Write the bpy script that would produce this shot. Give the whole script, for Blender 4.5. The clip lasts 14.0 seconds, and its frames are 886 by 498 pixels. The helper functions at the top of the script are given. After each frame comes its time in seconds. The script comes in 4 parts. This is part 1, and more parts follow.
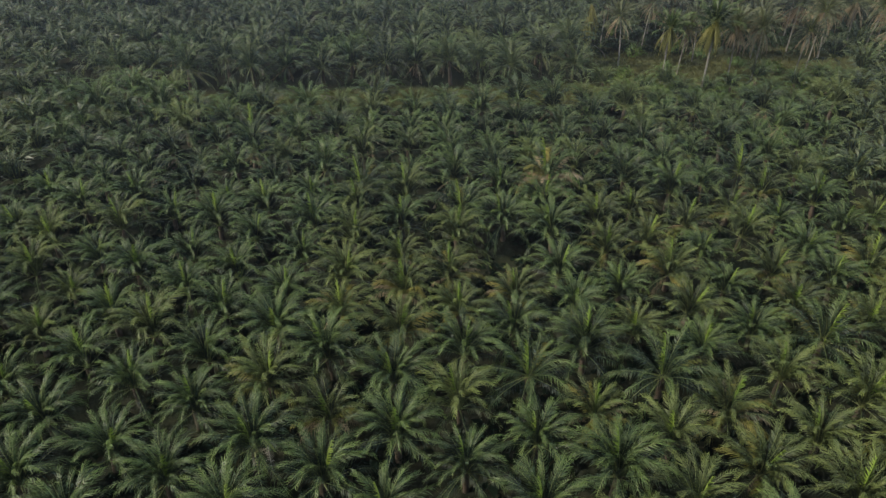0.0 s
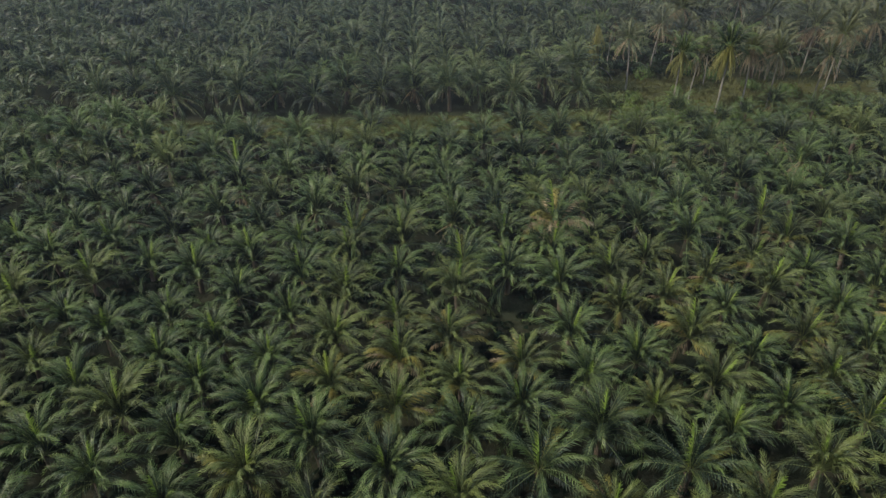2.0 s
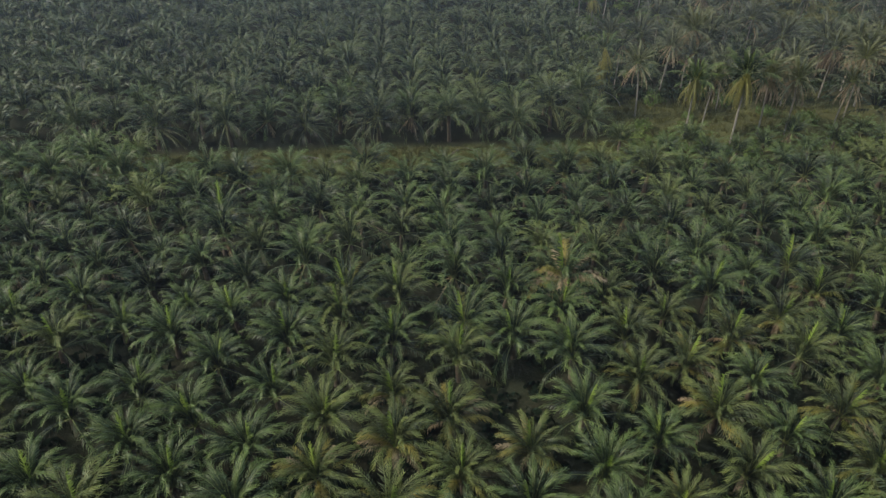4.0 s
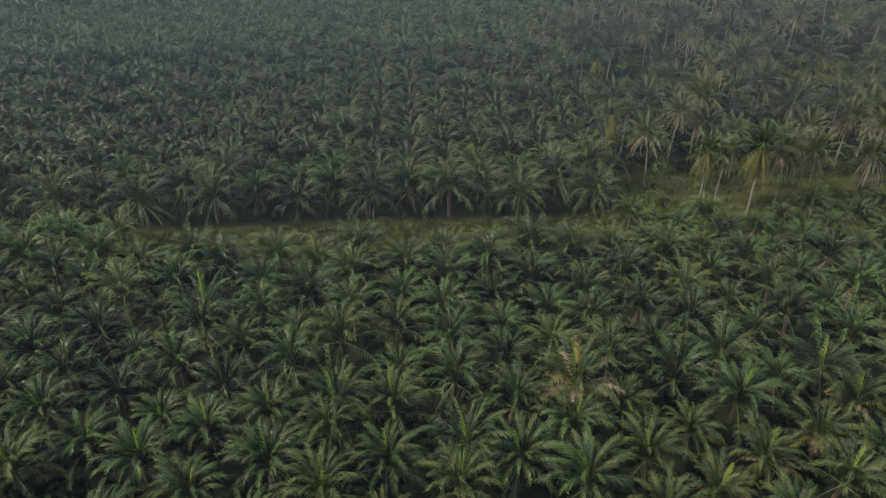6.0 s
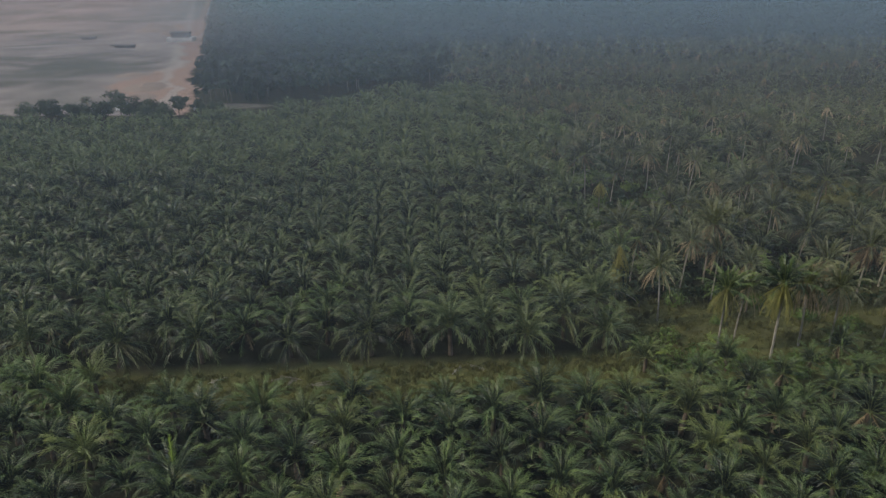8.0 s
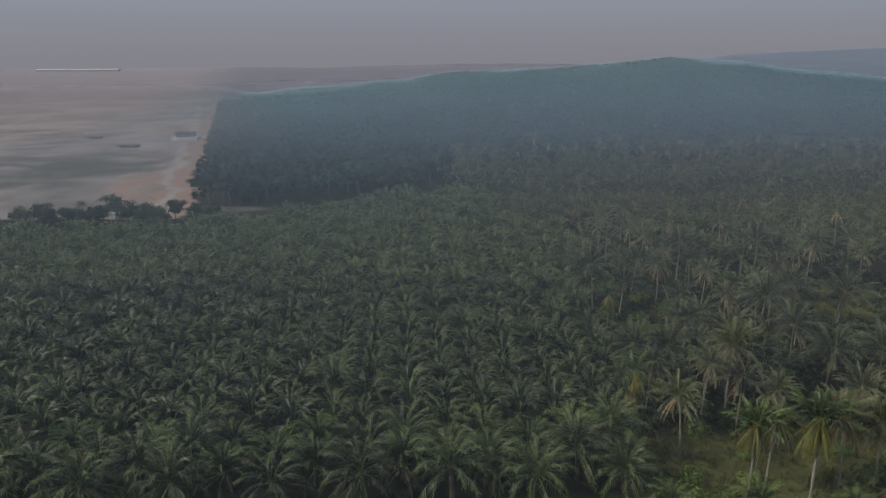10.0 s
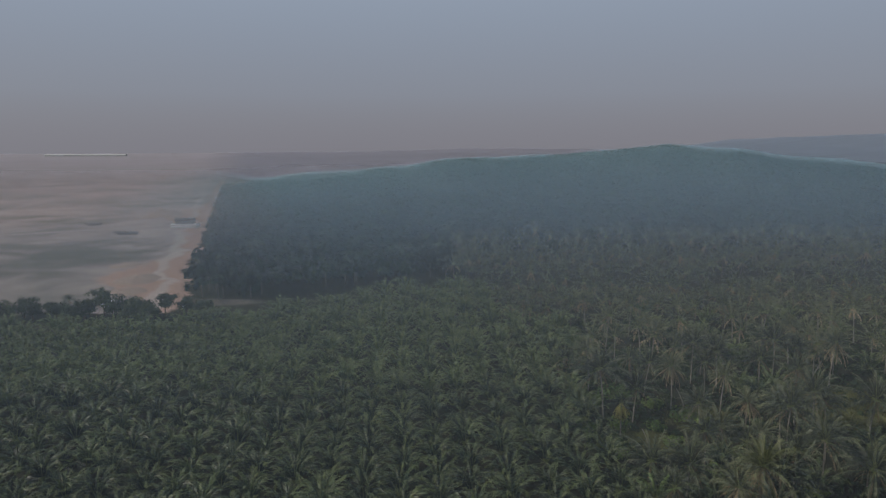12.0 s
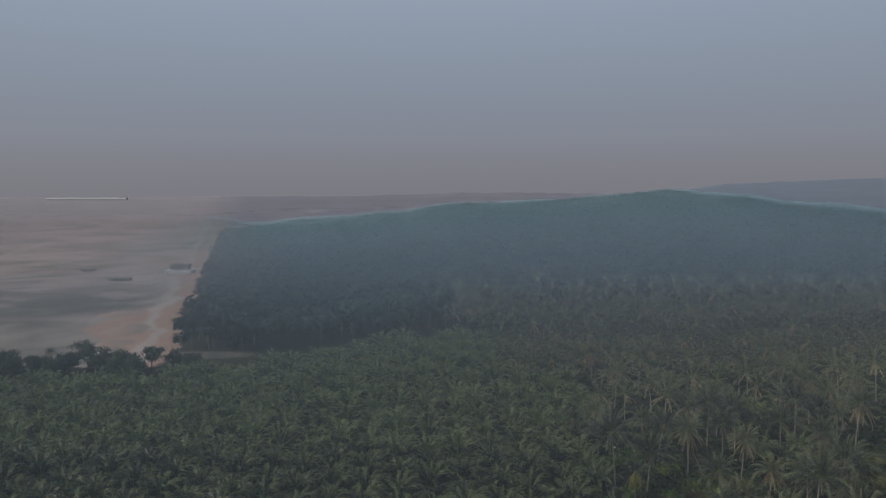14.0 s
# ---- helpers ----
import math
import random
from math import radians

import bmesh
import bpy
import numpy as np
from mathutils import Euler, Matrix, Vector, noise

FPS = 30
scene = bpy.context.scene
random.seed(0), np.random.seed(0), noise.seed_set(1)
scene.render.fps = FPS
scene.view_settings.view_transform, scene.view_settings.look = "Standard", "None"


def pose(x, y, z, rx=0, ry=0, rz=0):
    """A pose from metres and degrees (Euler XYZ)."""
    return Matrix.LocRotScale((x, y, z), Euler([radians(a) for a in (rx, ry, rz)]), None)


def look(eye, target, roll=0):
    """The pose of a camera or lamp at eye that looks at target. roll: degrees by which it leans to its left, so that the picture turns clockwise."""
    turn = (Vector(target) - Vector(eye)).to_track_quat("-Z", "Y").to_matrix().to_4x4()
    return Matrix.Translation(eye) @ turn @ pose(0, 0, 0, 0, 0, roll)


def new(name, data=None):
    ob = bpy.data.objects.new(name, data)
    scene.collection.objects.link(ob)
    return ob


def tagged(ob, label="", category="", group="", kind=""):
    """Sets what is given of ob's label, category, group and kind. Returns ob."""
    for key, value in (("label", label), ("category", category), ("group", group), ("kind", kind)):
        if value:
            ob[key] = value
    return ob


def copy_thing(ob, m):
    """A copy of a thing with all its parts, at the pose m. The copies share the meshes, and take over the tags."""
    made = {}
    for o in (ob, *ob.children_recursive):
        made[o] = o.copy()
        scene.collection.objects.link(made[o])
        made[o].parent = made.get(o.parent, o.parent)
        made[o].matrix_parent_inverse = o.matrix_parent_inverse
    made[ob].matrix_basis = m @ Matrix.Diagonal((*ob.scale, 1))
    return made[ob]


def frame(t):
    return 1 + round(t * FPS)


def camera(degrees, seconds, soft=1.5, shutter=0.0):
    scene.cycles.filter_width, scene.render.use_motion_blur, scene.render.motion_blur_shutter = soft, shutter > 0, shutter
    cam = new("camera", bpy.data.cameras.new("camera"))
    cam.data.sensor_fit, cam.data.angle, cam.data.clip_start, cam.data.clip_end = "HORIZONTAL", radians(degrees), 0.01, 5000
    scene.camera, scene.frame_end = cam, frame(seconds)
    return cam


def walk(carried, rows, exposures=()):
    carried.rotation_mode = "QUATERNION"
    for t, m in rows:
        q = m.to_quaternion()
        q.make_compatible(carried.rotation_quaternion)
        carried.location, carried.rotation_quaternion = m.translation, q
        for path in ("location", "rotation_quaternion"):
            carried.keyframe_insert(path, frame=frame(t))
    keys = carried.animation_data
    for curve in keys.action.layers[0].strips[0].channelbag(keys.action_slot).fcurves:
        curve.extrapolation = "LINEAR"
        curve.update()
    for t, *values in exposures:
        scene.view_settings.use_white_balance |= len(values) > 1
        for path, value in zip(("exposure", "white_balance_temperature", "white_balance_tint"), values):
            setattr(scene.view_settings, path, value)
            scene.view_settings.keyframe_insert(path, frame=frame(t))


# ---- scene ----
cam = camera(66.5, 14.0, 1.4)
METRES, EYE, TILT, LEAN, TURN = 83.0, 63.5, -34.6, 0.0, 0.0
ROWS = [
    (0.0, 0.0, 0.0, 0.0, 0.0, 0.0, -0.0),
    (0.5, 0.0002, 0.0269, 0.024, -0.0, 0.04, 0.03),
    (1.0, 0.0006, 0.0539, 0.0481, 0.0, 0.08, 0.07),
    (1.5, 0.0006, 0.0811, 0.0715, -0.02, 0.16, 0.11),
    (2.0, 0.0006, 0.1082, 0.0957, -0.03, 0.21, 0.13),
    (2.5, 0.0006, 0.1352, 0.1201, -0.04, 0.26, 0.15),
    (3.0, 0.0006, 0.1623, 0.1446, -0.05, 0.3, 0.18),
    (5.5, 0.0007, 0.2948, 0.2762, -0.09, 1.54, 0.33),
    (6.0, 0.0012, 0.3202, 0.304, -0.07, 3.69, 0.35),
    (6.5, 0.0013, 0.3458, 0.3311, -0.06, 5.83, 0.36),
    (7.0, 0.0026, 0.3707, 0.3592, -0.0, 7.91, 0.35),
    (7.5, 0.0015, 0.3955, 0.3888, -0.05, 9.94, 0.35),
    (8.0, 0.0016, 0.4193, 0.4175, -0.04, 11.97, 0.36),
    (8.5, 0.0018, 0.4423, 0.4463, -0.0, 13.95, 0.36),
    (9.0, 0.0016, 0.4649, 0.4731, 0.0, 15.84, 0.35),
    (11.5, 0.0048, 0.5738, 0.6081, 0.06, 24.77, 0.34),
    (12.0, 0.0052, 0.5942, 0.6341, 0.06, 26.39, 0.32),
    (12.5, 0.0051, 0.6147, 0.6588, 0.05, 28.03, 0.31),
    (13.0, 0.0061, 0.6371, 0.6806, 0.05, 29.47, 0.31),
    (13.5, 0.0065, 0.6625, 0.7002, 0.05, 30.02, 0.29),
    (14.0, 0.0063, 0.6884, 0.7214, 0.04, 30.04, 0.31),
]
walk(cam, [(t, pose(0, 0, EYE, TILT, LEAN, TURN) @ pose(METRES * x, METRES * y, METRES * z, 90 + pitch, roll, yaw)) for t, x, y, z, yaw, pitch, roll in ROWS],
     [(0.0, 0.63), (5.5, 0.58), (6.5, 0.44), (7.5, 0.33), (9.0, 0.17), (11.5, 0.0), (14.0, -0.1)])

# ---- light ----
SUN_EL, SUN_AZ = 33.0, 262.0            # height, and bearing clockwise from +y
world = bpy.data.worlds.new("hazy_sky")
scene.world = world
world.use_nodes = True
wt = world.node_tree
wt.nodes.clear()
w_out = wt.nodes.new("ShaderNodeOutputWorld")
w_bg = wt.nodes.new("ShaderNodeBackground")
w_sky = wt.nodes.new("ShaderNodeTexSky")
w_sky.sky_type = "NISHITA"
w_sky.sun_disc = False
w_sky.sun_elevation, w_sky.sun_rotation = radians(SUN_EL), radians(SUN_AZ)
w_sky.air_density, w_sky.dust_density, w_sky.ozone_density = 1.0, 3.0, 1.0
w_tc = wt.nodes.new("ShaderNodeTexCoord")
w_sep = wt.nodes.new("ShaderNodeSeparateXYZ")
w_ramp = wt.nodes.new("ShaderNodeValToRGB")
SMOKE = ((0.0, (1.43, 1.4, 1.59)), (0.08, (1.5, 1.57, 1.85)), (0.27, (1.92, 2.38, 3.08)), (1.0, (3.1, 3.5, 3.9)))
for k, (p, c) in enumerate(SMOKE):
    e = w_ramp.color_ramp.elements[k] if k < 2 else w_ramp.color_ramp.elements.new(p)
    e.position, e.color = p, (*[v / 6 for v in c], 1)
w_ramp.color_ramp.interpolation = "B_SPLINE"
w_mix = wt.nodes.new("ShaderNodeMixRGB")
w_gain = wt.nodes.new("ShaderNodeVectorMath")
w_gain.operation = "SCALE"
w_gain.inputs["Scale"].default_value = 6.0
w_mix.inputs[0].default_value = 0.96
w_bg.inputs["Strength"].default_value = 0.15
wt.links.new(w_tc.outputs["Generated"], w_sep.inputs[0])
wt.links.new(w_sep.outputs["Z"], w_ramp.inputs[0])
wt.links.new(w_ramp.outputs[0], w_gain.inputs[0])
wt.links.new(w_sky.outputs[0], w_mix.inputs[1])
wt.links.new(w_gain.outputs[0], w_mix.inputs[2])
wt.links.new(w_mix.outputs[0], w_bg.inputs["Color"])
wt.links.new(w_bg.outputs[0], w_out.inputs[0])

sun = new("sun", bpy.data.lights.new("sun", "SUN"))
sun.data.energy, sun.data.angle, sun.data.color = 2.9, radians(4), (1.0, 0.9, 0.74)
az, el = radians(SUN_AZ), radians(SUN_EL)
sun_dir = Vector((math.sin(az) * math.cos(el), math.cos(az) * math.cos(el), math.sin(el)))
sun.matrix_world = look(sun_dir * 300, (0, 0, 0))

# stand-in for smoke haze by metres over the land: how thick in all, and its painted tint by share of 3000 m; it is
# split over four see-through sheets
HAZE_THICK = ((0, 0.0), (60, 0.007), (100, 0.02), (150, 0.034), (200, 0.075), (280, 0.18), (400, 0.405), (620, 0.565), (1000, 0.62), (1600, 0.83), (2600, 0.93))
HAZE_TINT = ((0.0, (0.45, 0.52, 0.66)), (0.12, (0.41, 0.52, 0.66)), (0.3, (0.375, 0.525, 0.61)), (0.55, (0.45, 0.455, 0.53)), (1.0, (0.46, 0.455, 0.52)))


# ---- materials ----
def material(name):
    m = bpy.data.materials.new(name)
    m.use_nodes = True
    nt = m.node_tree
    return m, nt, nt.nodes["Principled BSDF"], nt.nodes["Material Output"]


def noise_tex(nt, scale, detail=3.0, rough=0.55, coord=None):
    n = nt.nodes.new("ShaderNodeTexNoise")
    n.inputs["Scale"].default_value, n.inputs["Detail"].default_value, n.inputs["Roughness"].default_value = scale, detail, rough
    if coord is None:
        g = nt.nodes.new("ShaderNodeNewGeometry")
        coord = g.outputs["Position"]
    nt.links.new(coord, n.inputs["Vector"])
    return n.outputs["Fac"]


def ramp(nt, fac, stops):
    r = nt.nodes.new("ShaderNodeValToRGB")
    for k, (p, c) in enumerate(stops):
        e = r.color_ramp.elements[k] if k < 2 else r.color_ramp.elements.new(p)
        e.position, e.color = p, (*c, 1)
    nt.links.new(fac, r.inputs[0])
    return r.outputs[0]


def mix(nt, fac, a, b, blend="MIX"):
    n = nt.nodes.new("ShaderNodeMixRGB")
    n.blend_type = blend
    for sock, v in zip(n.inputs, (fac, a, b)):
        if isinstance(v, (int, float)):
            sock.default_value = v
        elif isinstance(v, tuple):
            sock.default_value = (*v, 1)
        else:
            nt.links.new(v, sock)
    return n.outputs[0]


def maths(nt, op, a, b=0.0, clamp=False):
    n = nt.nodes.new("ShaderNodeMath")
    n.operation, n.use_clamp = op, clamp
    for sock, v in zip(n.inputs, (a, b)):
        if isinstance(v, (int, float)):
            sock.default_value = v
        else:
            nt.links.new(v, sock)
    return n.outputs[0]


def bumped(nt, bsdf, height, strength, distance):
    b = nt.nodes.new("ShaderNodeBump")
    b.inputs["Strength"].default_value, b.inputs["Distance"].default_value = strength, distance
    nt.links.new(height, b.inputs["Height"])
    nt.links.new(b.outputs[0], bsdf.inputs["Normal"])


def leaf_material(name, dark, mid, light, patch=0.09, rough=0.42, through_light=0.22, spec=0.5, tip=None):
    """Foliage: hue drifts from plant to plant (patch), from leaflet to leaflet, and some light comes through."""
    m, nt, p, out = material(name)
    big = noise_tex(nt, patch, 2.0)
    fine = noise_tex(nt, 1.7, 2.0)
    info = nt.nodes.new("ShaderNodeObjectInfo")
    geo = nt.nodes.new("ShaderNodeNewGeometry")
    f = maths(nt, "ADD", maths(nt, "MULTIPLY", big, 0.75), maths(nt, "MULTIPLY", fine, 0.35))
    f = maths(nt, "ADD", f, maths(nt, "MULTIPLY", maths(nt, "SUBTRACT", info.outputs["Random"], 0.5), 0.4))
    f = maths(nt, "ADD", f, maths(nt, "MULTIPLY", maths(nt, "SUBTRACT", geo.outputs["Random Per Island"], 0.5), 0.14), True)
    c = ramp(nt, f, ((0.3, dark), (0.55, mid), (0.8, light)))
    if tip:                                         # the outer leaflets turn paler and yellower
        at = nt.nodes.new("ShaderNodeAttribute")
        at.attribute_name = "along"
        k = maths(nt, "DIVIDE", maths(nt, "SUBTRACT", at.outputs["Fac"], 0.5), 0.5, True)
        c = mix(nt, maths(nt, "MULTIPLY", k, maths(nt, "MULTIPLY", f, 1.25, True)), c, tip)
        c = mix(nt, maths(nt, "LESS_THAN", at.outputs["Fac"], -0.5), c, (0.2, 0.23, 0.09))
    nt.links.new(c, p.inputs["Base Color"])
    p.inputs["Roughness"].default_value = rough
    p.inputs["Specular IOR Level"].default_value = spec
    tr = nt.nodes.new("ShaderNodeBsdfTranslucent")
    nt.links.new(c, tr.inputs["Color"])
    ms = nt.nodes.new("ShaderNodeMixShader")
    ms.inputs[0].default_value = through_light
    nt.links.new(p.outputs[0], ms.inputs[1])
    nt.links.new(tr.outputs[0], ms.inputs[2])
    nt.links.new(ms.outputs[0], out.inputs["Surface"])
    return m


def plain_material(name, a, b, scale, rough, relief=0.3, metal=0.0, detail=5.0):
    m, nt, p, out = material(name)
    n = noise_tex(nt, scale, detail)
    n2 = noise_tex(nt, scale * 0.13, 3.0)
    f = maths(nt, "ADD", maths(nt, "MULTIPLY", n, 0.6), maths(nt, "MULTIPLY", n2, 0.4))
    nt.links.new(ramp(nt, f, ((0.32, a), (0.68, b))), p.inputs["Base Color"])
    p.inputs["Roughness"].default_value, p.inputs["Metallic"].default_value = rough, metal
    bumped(nt, p, n, relief, 0.15 / scale)
    return m


M_FROND = leaf_material("palm_leaf", (0.008, 0.018, 0.014), (0.022, 0.041, 0.0245), (0.059, 0.093, 0.034), rough=0.46, through_light=0.26, spec=0.42, tip=(0.16, 0.23, 0.058))
M_FROND_WARM = leaf_material("palm_leaf_paler", (0.017, 0.028, 0.017), (0.042, 0.06, 0.028), (0.1, 0.126, 0.041), rough=0.5, through_light=0.28, spec=0.38, tip=(0.205, 0.25, 0.064))
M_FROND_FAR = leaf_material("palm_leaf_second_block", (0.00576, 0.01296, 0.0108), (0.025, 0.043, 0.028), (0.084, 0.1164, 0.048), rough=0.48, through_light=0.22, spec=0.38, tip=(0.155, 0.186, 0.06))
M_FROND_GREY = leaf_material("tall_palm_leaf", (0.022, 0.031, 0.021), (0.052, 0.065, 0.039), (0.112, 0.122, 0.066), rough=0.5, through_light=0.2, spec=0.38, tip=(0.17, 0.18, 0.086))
M_FROND_OLD = leaf_material("palm_leaf_yellowing", (0.13, 0.135, 0.04), (0.23, 0.22, 0.062), (0.34, 0.31, 0.1), spec=0.2)
M_FROND_OLDER = leaf_material("palm_leaf_older", (0.05, 0.06, 0.022), (0.09, 0.1, 0.036), (0.15, 0.15, 0.055), spec=0.3)
M_FROND_YELLOW = leaf_material("palm_leaf_turning", (0.08, 0.095, 0.022), (0.165, 0.16, 0.04), (0.25, 0.215, 0.055), spec=0.25)
M_FROND_DEAD = leaf_material("palm_leaf_dead", (0.15, 0.11, 0.065), (0.29, 0.22, 0.13), (0.42, 0.34, 0.215), rough=0.8, spec=0.2)
M_FROND_PALE = leaf_material("palm_leaf_bleached", (0.2, 0.18, 0.14), (0.3, 0.275, 0.23), (0.4, 0.375, 0.33), rough=0.85, spec=0.15)
M_TREE = leaf_material("edge_tree_leaf", (0.03, 0.045, 0.028), (0.06, 0.08, 0.048), (0.105, 0.125, 0.07), patch=0.15, rough=0.65, spec=0.15)
M_SPEAR = leaf_material("palm_leaf_young", (0.12, 0.19, 0.033), (0.19, 0.28, 0.045), (0.28, 0.37, 0.07))
M_BROAD = leaf_material("broad_leaf", (0.022, 0.038, 0.02), (0.044, 0.066, 0.032), (0.085, 0.11, 0.05), patch=0.15, rough=0.65, spec=0.15)
M_BUSH = leaf_material("bush_leaf", (0.05, 0.09, 0.024), (0.1, 0.155, 0.038), (0.18, 0.235, 0.056), patch=0.2, spec=0.25)
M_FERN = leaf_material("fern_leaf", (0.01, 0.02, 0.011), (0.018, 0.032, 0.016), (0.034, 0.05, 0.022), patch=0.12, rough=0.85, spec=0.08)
M_GRASS = leaf_material("grass_blade", (0.066, 0.074, 0.024), (0.118, 0.122, 0.04), (0.175, 0.168, 0.058), patch=0.15, rough=0.7, spec=0.2)
M_WOODS = leaf_material("hill_leaf", (0.006, 0.016, 0.011), (0.026, 0.05, 0.028), (0.11, 0.135, 0.06), patch=0.06, through_light=0.1, rough=0.7, spec=0.15)
M_TRUNK = plain_material("palm_trunk", (0.05, 0.038, 0.027), (0.13, 0.1, 0.072), 4.0, 0.9, 0.8)
M_TRUNK_PALE = plain_material("pale_trunk", (0.15, 0.135, 0.11), (0.3, 0.275, 0.23), 3.0, 0.9, 0.5)
M_TRUNK_GREY = plain_material("grey_trunk", (0.07, 0.06, 0.045), (0.15, 0.13, 0.1), 3.0, 0.9, 0.5)
M_WHITE = plain_material("white_sheet", (0.7, 0.7, 0.68), (0.82, 0.82, 0.8), 0.8, 0.5, 0.1)
M_SHED = plain_material("pale_sheet", (0.4, 0.4, 0.4), (0.5, 0.5, 0.49), 0.8, 0.5, 0.1)
M_GREYWALL = plain_material("grey_wall", (0.16, 0.16, 0.16), (0.24, 0.24, 0.235), 0.8, 0.7, 0.1)
M_DARK = plain_material("dark_steel", (0.03, 0.03, 0.035), (0.08, 0.08, 0.085), 1.5, 0.5, 0.1)
M_RUBBER = plain_material("rubber", (0.02, 0.02, 0.02), (0.04, 0.04, 0.04), 5.0, 0.8, 0.2)
M_SOIL = plain_material("orange_soil", (0.25, 0.18, 0.14), (0.35, 0.265, 0.215), 0.3, 0.95, 0.6)


def haze_material():
    """Stand-in for smoke haze, painted on a sheet: scatters the light that falls on it from either side and lets the
    rest through; set thicker and warmer with distance over the land.
    """
    m, nt, p, out = material("haze")
    nt.nodes.remove(p)
    g = nt.nodes.new("ShaderNodeNewGeometry")
    sep = nt.nodes.new("ShaderNodeSeparateXYZ")
    nt.links.new(g.outputs["Position"], sep.inputs[0])
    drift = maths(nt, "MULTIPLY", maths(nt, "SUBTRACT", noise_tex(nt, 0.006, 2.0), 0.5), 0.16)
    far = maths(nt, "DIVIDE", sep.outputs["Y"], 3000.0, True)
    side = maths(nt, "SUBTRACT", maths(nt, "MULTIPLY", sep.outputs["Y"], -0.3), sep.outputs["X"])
    warm_side = maths(nt, "MULTIPLY", maths(nt, "DIVIDE", maths(nt, "ADD", side, 60.0), 160.0, True), maths(nt, "DIVIDE", maths(nt, "SUBTRACT", sep.outputs["Y"], 260.0), 200.0, True))
    open_side = maths(nt, "MULTIPLY", maths(nt, "DIVIDE", maths(nt, "ADD", sep.outputs["X"], 40.0), 160.0, True), maths(nt, "DIVIDE", maths(nt, "SUBTRACT", 420.0, sep.outputs["Y"]), 200.0, True))
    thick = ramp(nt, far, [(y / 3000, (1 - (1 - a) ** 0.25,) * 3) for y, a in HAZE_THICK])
    c = mix(nt, open_side, ramp(nt, far, HAZE_TINT), (0.47, 0.53, 0.62))         # haze tint painted less blue on the open side
    a = maths(nt, "MULTIPLY", thick, maths(nt, "SUBTRACT", maths(nt, "ADD", drift, 1.0), maths(nt, "MULTIPLY", open_side, 0.12)), True)
    c = mix(nt, warm_side, c, (0.56, 0.535, 0.58))        # haze tint painted warmer over the bare land
    far_blue = maths(nt, "MULTIPLY", maths(nt, "DIVIDE", maths(nt, "SUBTRACT", sep.outputs["X"], 500.0), 700.0, True), maths(nt, "DIVIDE", maths(nt, "SUBTRACT", sep.outputs["Y"], 1450.0), 300.0, True))
    c = mix(nt, far_blue, c, (0.4, 0.455, 0.55))          # haze tint painted bluer over the far wooded hills
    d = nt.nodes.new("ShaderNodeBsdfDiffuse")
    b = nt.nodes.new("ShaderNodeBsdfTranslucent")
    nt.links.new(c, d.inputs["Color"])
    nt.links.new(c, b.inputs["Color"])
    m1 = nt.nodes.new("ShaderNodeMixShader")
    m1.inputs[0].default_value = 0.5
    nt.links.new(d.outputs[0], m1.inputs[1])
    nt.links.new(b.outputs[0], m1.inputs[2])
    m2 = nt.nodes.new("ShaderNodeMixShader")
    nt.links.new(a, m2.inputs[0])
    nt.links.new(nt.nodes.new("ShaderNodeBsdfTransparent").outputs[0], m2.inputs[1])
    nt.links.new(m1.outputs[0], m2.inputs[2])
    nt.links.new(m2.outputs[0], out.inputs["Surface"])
    return m


# ---- helpers for meshes ----
def quads_mesh(name, verts, faces, along, mat, slots=None, more=()):
    """A mesh from arrays of corners and four-cornered faces; along: how near the tip of its leaf each corner lies; slots: the material slot of each face."""
    me = bpy.data.meshes.new(name)
    v, f = np.asarray(verts, np.float32), np.asarray(faces, np.int32)
    me.vertices.add(len(v))
    me.vertices.foreach_set("co", v.ravel())
    me.loops.add(f.size)
    me.loops.foreach_set("vertex_index", f.ravel())
    me.polygons.add(len(f))
    me.polygons.foreach_set("loop_start", np.arange(0, f.size, 4, dtype=np.int32))
    me.update(calc_edges=True)
    me.validate()
    if along is not None:
        me.attributes.new("along", "FLOAT", "POINT").data.foreach_set("value", np.asarray(along, np.float32))
    for one in (mat, *more):
        me.materials.append(one)
    if slots is not None:
        me.polygons.foreach_set("material_index", np.asarray(slots, np.int32))
    return me


def joined(pieces):
    """Several (corners, faces, along) as one."""
    vs, fs, ws, n = [], [], [], 0
    for v, f, w in pieces:
        vs.append(v)
        fs.append(f + n)
        ws.append(w)
        n += len(v)
    return np.concatenate(vs), np.concatenate(fs), np.concatenate(ws)


def moved(piece, m):
    v, f, w = piece
    a = np.array(m)
    return v @ a[:3, :3].T + a[:3, 3], f, w


def bm_mesh(name, bm, mat):
    me = bpy.data.meshes.new(name)
    bm.to_mesh(me)
    bm.free()
    me.materials.append(mat)
    return me


def part(name, data, parent, m=None, label=""):
    ob = new(name, data)
    ob.parent = parent
    if m is not None:
        ob.matrix_basis = m
    return tagged(ob, label)


def rise(v, a, b):
    t = min(1.0, max(0.0, (v - a) / (b - a)))
    return t * t * (3 - 2 * t)


# ---- lie of the land ----
RIDGE_X = (-560, -409, -250, -39, 15, 168, 306, 399, 514, 604, 780, 1100)
RIDGE_Z = (15, 15, 33, 54, 63, 69, 80, 69, 56, 46, 34, 24)


def road_x(y):
    """The line between the bare land and the wooded hill."""
    return -161 - 0.3 * (y - 510)


def ridge_y(x):
    return 1000 + 380 * rise(-x, 20, 420) + 12 * noise.noise((x * 0.01, 0, 7))


